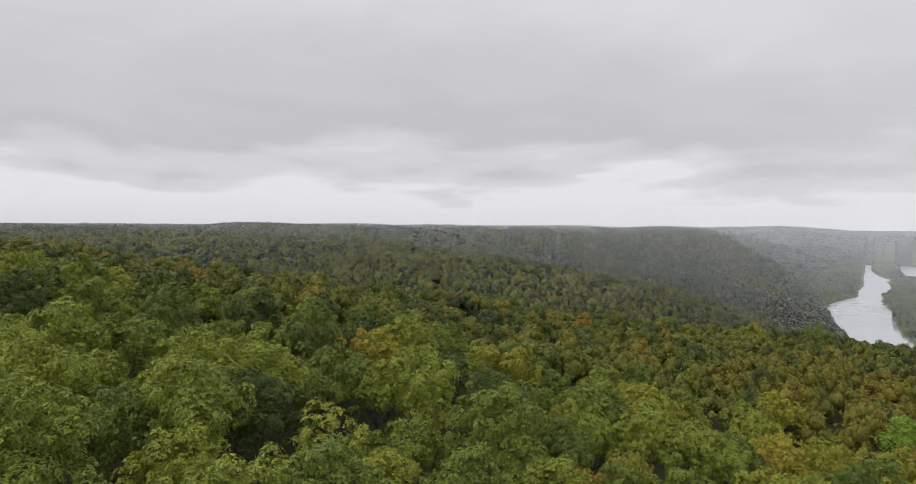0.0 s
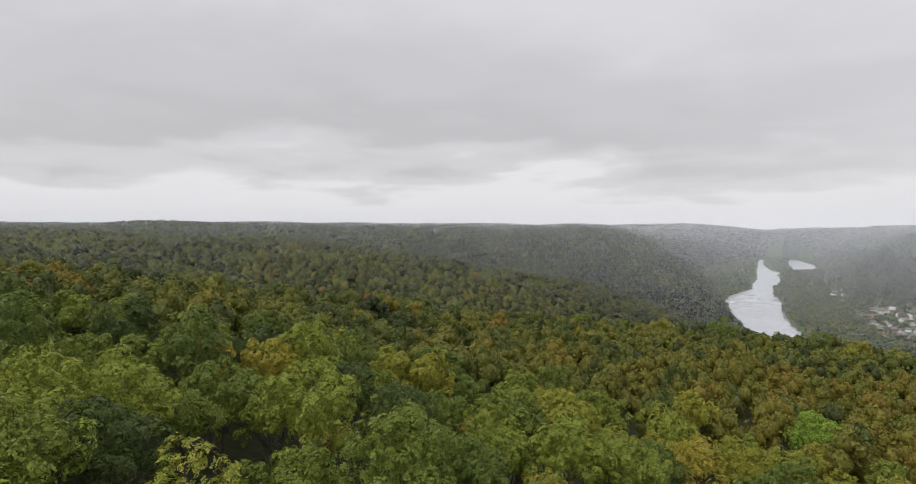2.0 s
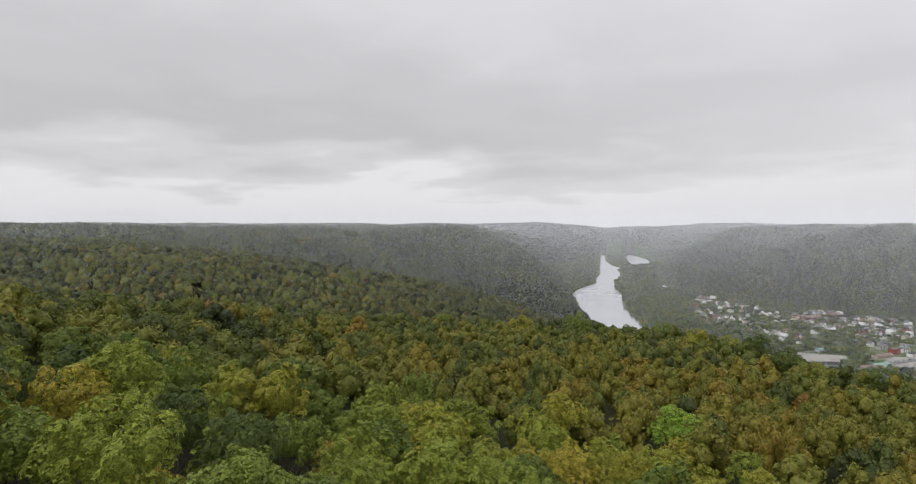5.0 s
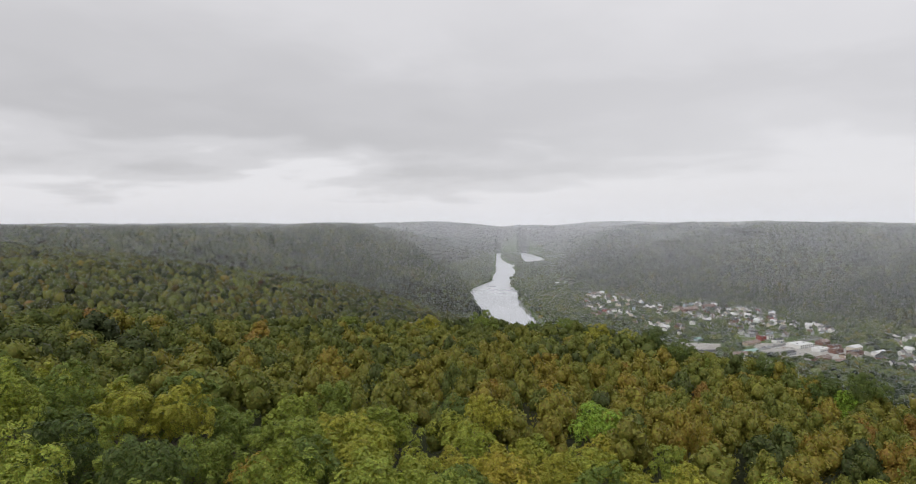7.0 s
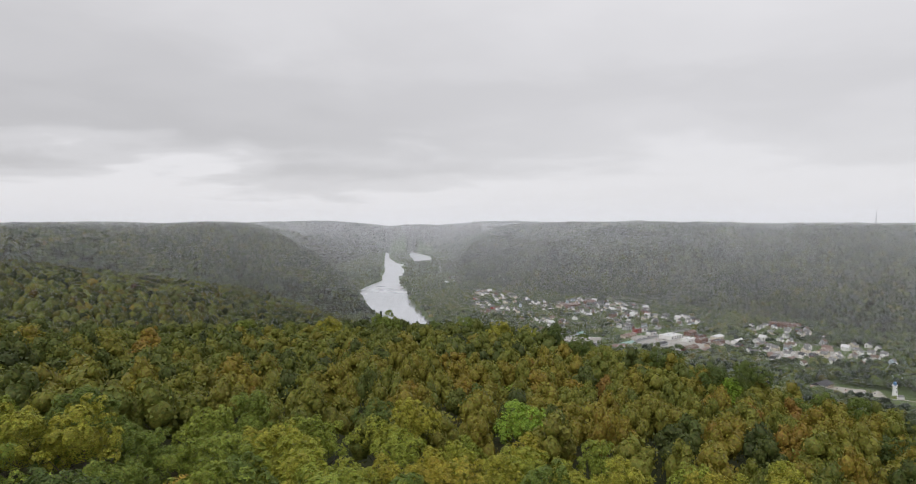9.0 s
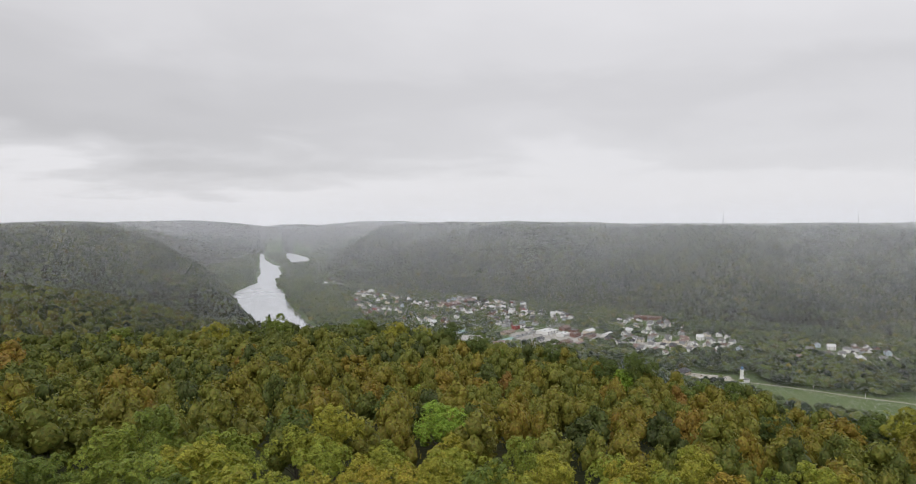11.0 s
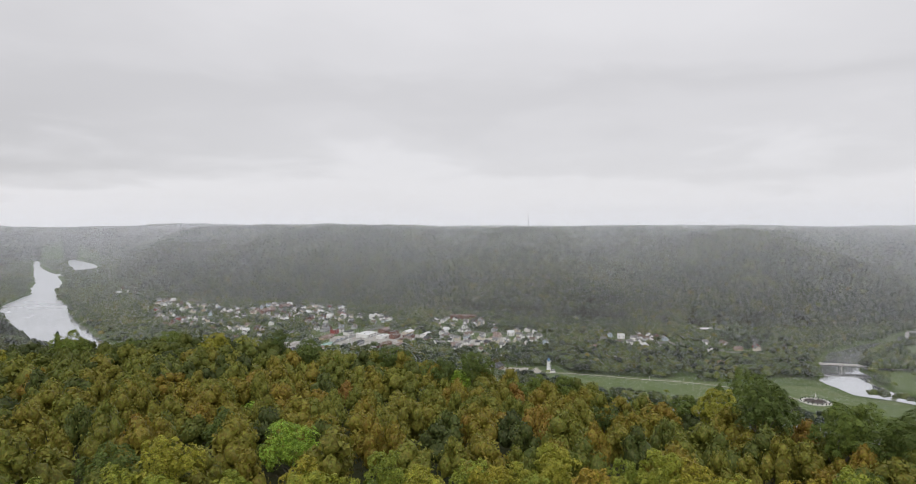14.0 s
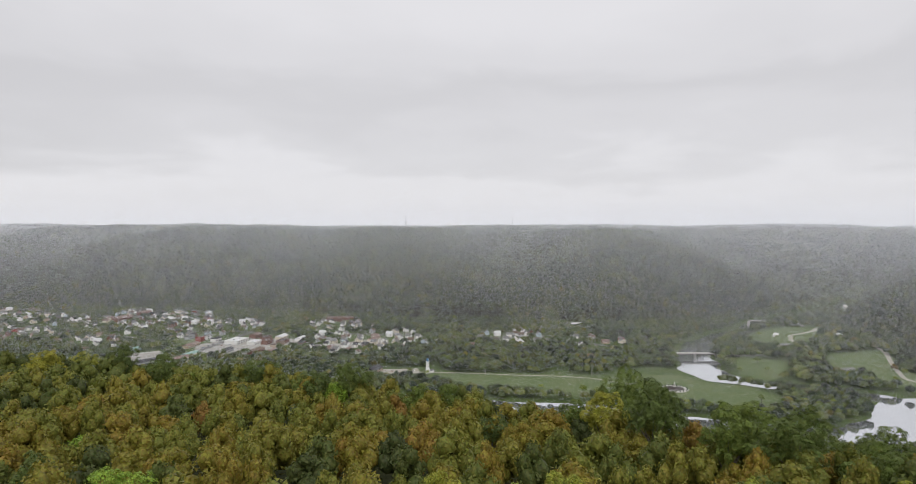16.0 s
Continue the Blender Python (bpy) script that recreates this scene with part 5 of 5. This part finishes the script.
pole(662, 669, 7, 1, "short white pole beside a gravel path")
pole(693, 620, 7, 1, "short white pole on a green lawn")
pole(762, 553, 15, 2, "tall white pole with crossarms on a lawn")
pole(449, 1118, 18, 0, "dark tall post among shops", "street_post")
pole(590, 830, 12, 1, "utility pole behind a riverside hall", "utility_pole")


def make_car(colour):
    car = new("car")
    bm = bmesh.new()
    box(bm, -2.2, -0.9, 0.35, 2.2, 0.9, 0.95)
    bmesh.ops.bevel(bm, geom=bm.edges[:], offset=0.14, segments=1, affect="EDGES")
    part("body", bm, paint("car_paint_" + colour.replace(" ", "_"), {"white": (0.75, 0.75, 0.75), "dark": (0.05, 0.05, 0.06), "red": (0.35, 0.04, 0.04), "silver": (0.5, 0.51, 0.53), "blue": (0.06, 0.12, 0.28)}[colour], 0.3), car)
    bm = bmesh.new()
    v = box(bm, -1.4, -0.78, 0.951, 1.1, 0.78, 1.5)
    for n in (4, 5, 6, 7):
        v[n].co.x *= 0.66
        v[n].co.y *= 0.86
    part("cabin", bm, GLASS, car, "dark glazed cabin")
    for x in (-1.35, 1.35):
        for y in (-0.88, 0.88):
            vs, fs = [], []
            limb(vs, fs, (x, y - 0.1, 0.33), (x, y + 0.1, 0.33), 0.33, 0.33, 8)
            fs += [tuple(range(8)), tuple(range(15, 7, -1))]
            link_mesh("wheel", vs, fs, ROOFS["dark"], car)
    return tagged(car, f"{colour} car parked on pale paving", "car", "parked cars")


def park_cars():
    rng = np.random.RandomState(15)
    made = {}
    rows = [((300, 1125), (350, 1118), 6), ((310, 1180), (365, 1170), 5), ((410, 1100), (490, 1085), 9), ((430, 1140), (520, 1128), 8),
            ((600, 985), (690, 955), 8), ((562, 785), (600, 752), 5), ((1040, 325), (1075, 300), 6), ((395, 1112), (470, 1165), 6), ((480, 1178), (560, 1230), 6)]
    for a, b, n in rows:
        for k in range(n):
            f = (k + rng.uniform(0.1, 0.6)) / n
            x, y = a[0] + (b[0] - a[0]) * f, a[1] + (b[1] - a[1]) * f
            if any(math.hypot(x - p, y - q) < c for p, q, c in HOUSES):
                continue
            colour = str(rng.choice(["white", "white", "dark", "red", "silver", "silver", "blue"]))
            m = pose(x, y, float(height(x, y)) + 0.4, 0, 0, math.degrees(math.atan2(b[1] - a[1], b[0] - a[0])) + 90 * (rng.rand() < 0.7))
            if colour in made:
                copy_thing(made[colour], m)
            else:
                made[colour] = make_car(colour)
                made[colour].matrix_basis = m


park_cars()

# ---------------------------------------------------------------- trees of the valley floor
CROWNS["park"] = [crown_mesh("crown", 380, 0.8, 130 + n, 4.6, 4.4, LEAVES, lobes=10) for n in range(4)]
PARK_TREES = [(613, 582), (634, 562), (654, 559), (678, 506), (681, 488), (713, 489), (691, 409), (700, 395), (712, 383), (721, 362), (726, 347), (730, 331), (735, 318),
              (802, 333), (752, 305), (805, 304), (785, 290), (792, 280), (833, 277), (812, 268), (838, 264), (861, 261), (847, 298), (880, 285), (867, 315), (942, 415), (973, 388),
              (955, 357), (960, 334), (1005, 335), (880, 330), (985, 258), (995, 272), (1001, 292), (1081, 241), (1030, 243), (1075, 494), (1062, 473), (1133, 473), (1067, 438),
              (1120, 420), (1249, 477), (1256, 512), (590, 715), (575, 740), (618, 745), (1010, 420), (1100, 470), (985, 350), (1020, 365), (820, 290), (850, 280), (975, 345)]


def park_trees():
    rng = np.random.RandomState(9)
    for n, (x, y) in enumerate(PARK_TREES):
        size = rng.uniform(0.8, 1.25)
        plant_tree(x + rng.uniform(-2, 2), y + rng.uniform(-2, 2), "park", size, rng.uniform(0.16, 0.4), 5000 + n, 0.85, "on riverside parkland", "trees of the riverside park", "park_tree")


park_trees()


def valley_trees():
    """Trees between the houses, along the banks and at the foot of the hills."""
    c = 9.6
    x, y = np.meshgrid(np.arange(-360, 2420, c), np.arange(120, 4450, c))
    rng = np.random.RandomState(52)
    x, y = x.ravel() + rng.uniform(-3.6, 3.6, x.size), y.ravel() + rng.uniform(-3.6, 3.6, x.size)
    keep = open_ground(x, y) & (water_gap(x, y) > np.where(y > 2500, 14, 3.5)) & (road_gap(x, y) > 4)
    keep &= (y < 2600) | (rng.rand(len(x)) < 0.55)
    x, y = x[keep], y[keep]
    keep = in_sight(x, y, height(x, y) + 13, 0.003)
    for ring in CLEARED + OPEN_SPOTS:
        keep &= ~inside(x, y, ring)
    x, y = x[keep], y[keep]
    built = np.array(HOUSES + LANDMARKS, float)
    gap = np.full(len(x), 1e9)
    for a, b, r in built:
        gap = np.minimum(gap, np.hypot(x - a, y - b) - r)
    town = np.zeros(len(x), bool)
    for ring, *_ in HOUSE_ZONES:
        town |= inside(x, y, ring)
    # sight lines stay open on the side of the houses that faces the river
    lots = np.full(len(x), 1e9)
    for a, b, r in built:
        d = math.hypot(a, b)
        lots = np.minimum(lots, np.hypot(x - a * (1 - 16 / d), y - b * (1 - 16 / d)) - r)
    share = np.where(town, 0.55, 0.9) * np.where(value_noise(x, y, 55) < 0.25, 0.45, 1.0)
    keep = (gap > 2) & (lots > -1) & (rng.rand(len(x)) < share)
    x, y, town = x[keep], y[keep], town[keep]
    near = np.hypot(x, y) < 1450
    for sel, rings, rad, name in ((near, CROWN_FULL, 5.4, "valley_trees"), (~near, CROWN_FULL, 5.4, "valley_trees")):
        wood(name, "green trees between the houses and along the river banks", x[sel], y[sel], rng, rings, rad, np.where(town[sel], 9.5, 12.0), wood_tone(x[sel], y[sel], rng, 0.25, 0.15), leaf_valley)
    print("valley trees", len(x))


OPEN_SPOTS = [
    [(283, 1105), (360, 1095), (385, 1185), (300, 1205)], [(390, 1065), (560, 1020), (600, 1130), (520, 1240), (400, 1190)],
    [(575, 945), (700, 915), (725, 990), (680, 1040), (610, 1010)], [(525, 755), (600, 725), (625, 770), (570, 815)], [(430, 1195), (520, 1235), (500, 1275), (420, 1250)],
    [(590, 700), (640, 690), (640, 760), (585, 765)], [(790, 560), (885, 525), (935, 440), (905, 400), (850, 420), (840, 480)],
    [(250, 1150), (300, 1120), (330, 1080), (270, 1060), (230, 1110)],
]
valley_trees()


def conifer(x, y, high, label="dark pointed conifer above the oaks of the brow"):
    z = float(height(x, y))
    t = anchor("conifer", x, y, z)
    vs, fs = [], []
    limb(vs, fs, (0, 0, -0.5), (0, 0, high), 0.28, 0.04, 6)
    link_mesh("trunk", vs, fs, BARK, t)
    rng = np.random.RandomState(int(high * 10))
    n = 900
    h = rng.uniform(0.3, 1, n)
    a = rng.uniform(0, 6.28, n)
    r = (1 - h) * high * 0.24 * rng.uniform(0.3, 1.1, n) + 0.1
    at = np.stack([r * np.cos(a), r * np.sin(a), h * high - r * 0.25], 1)
    v, f = leaf_cards(at, np.stack([np.cos(a), np.sin(a), 0 * a + 0.8], 1), 0.4, rng)
    link_mesh("crown", v, f, NEEDLES, t)
    tagged(t, label, "conifer")


conifer(-11, 266, 21)
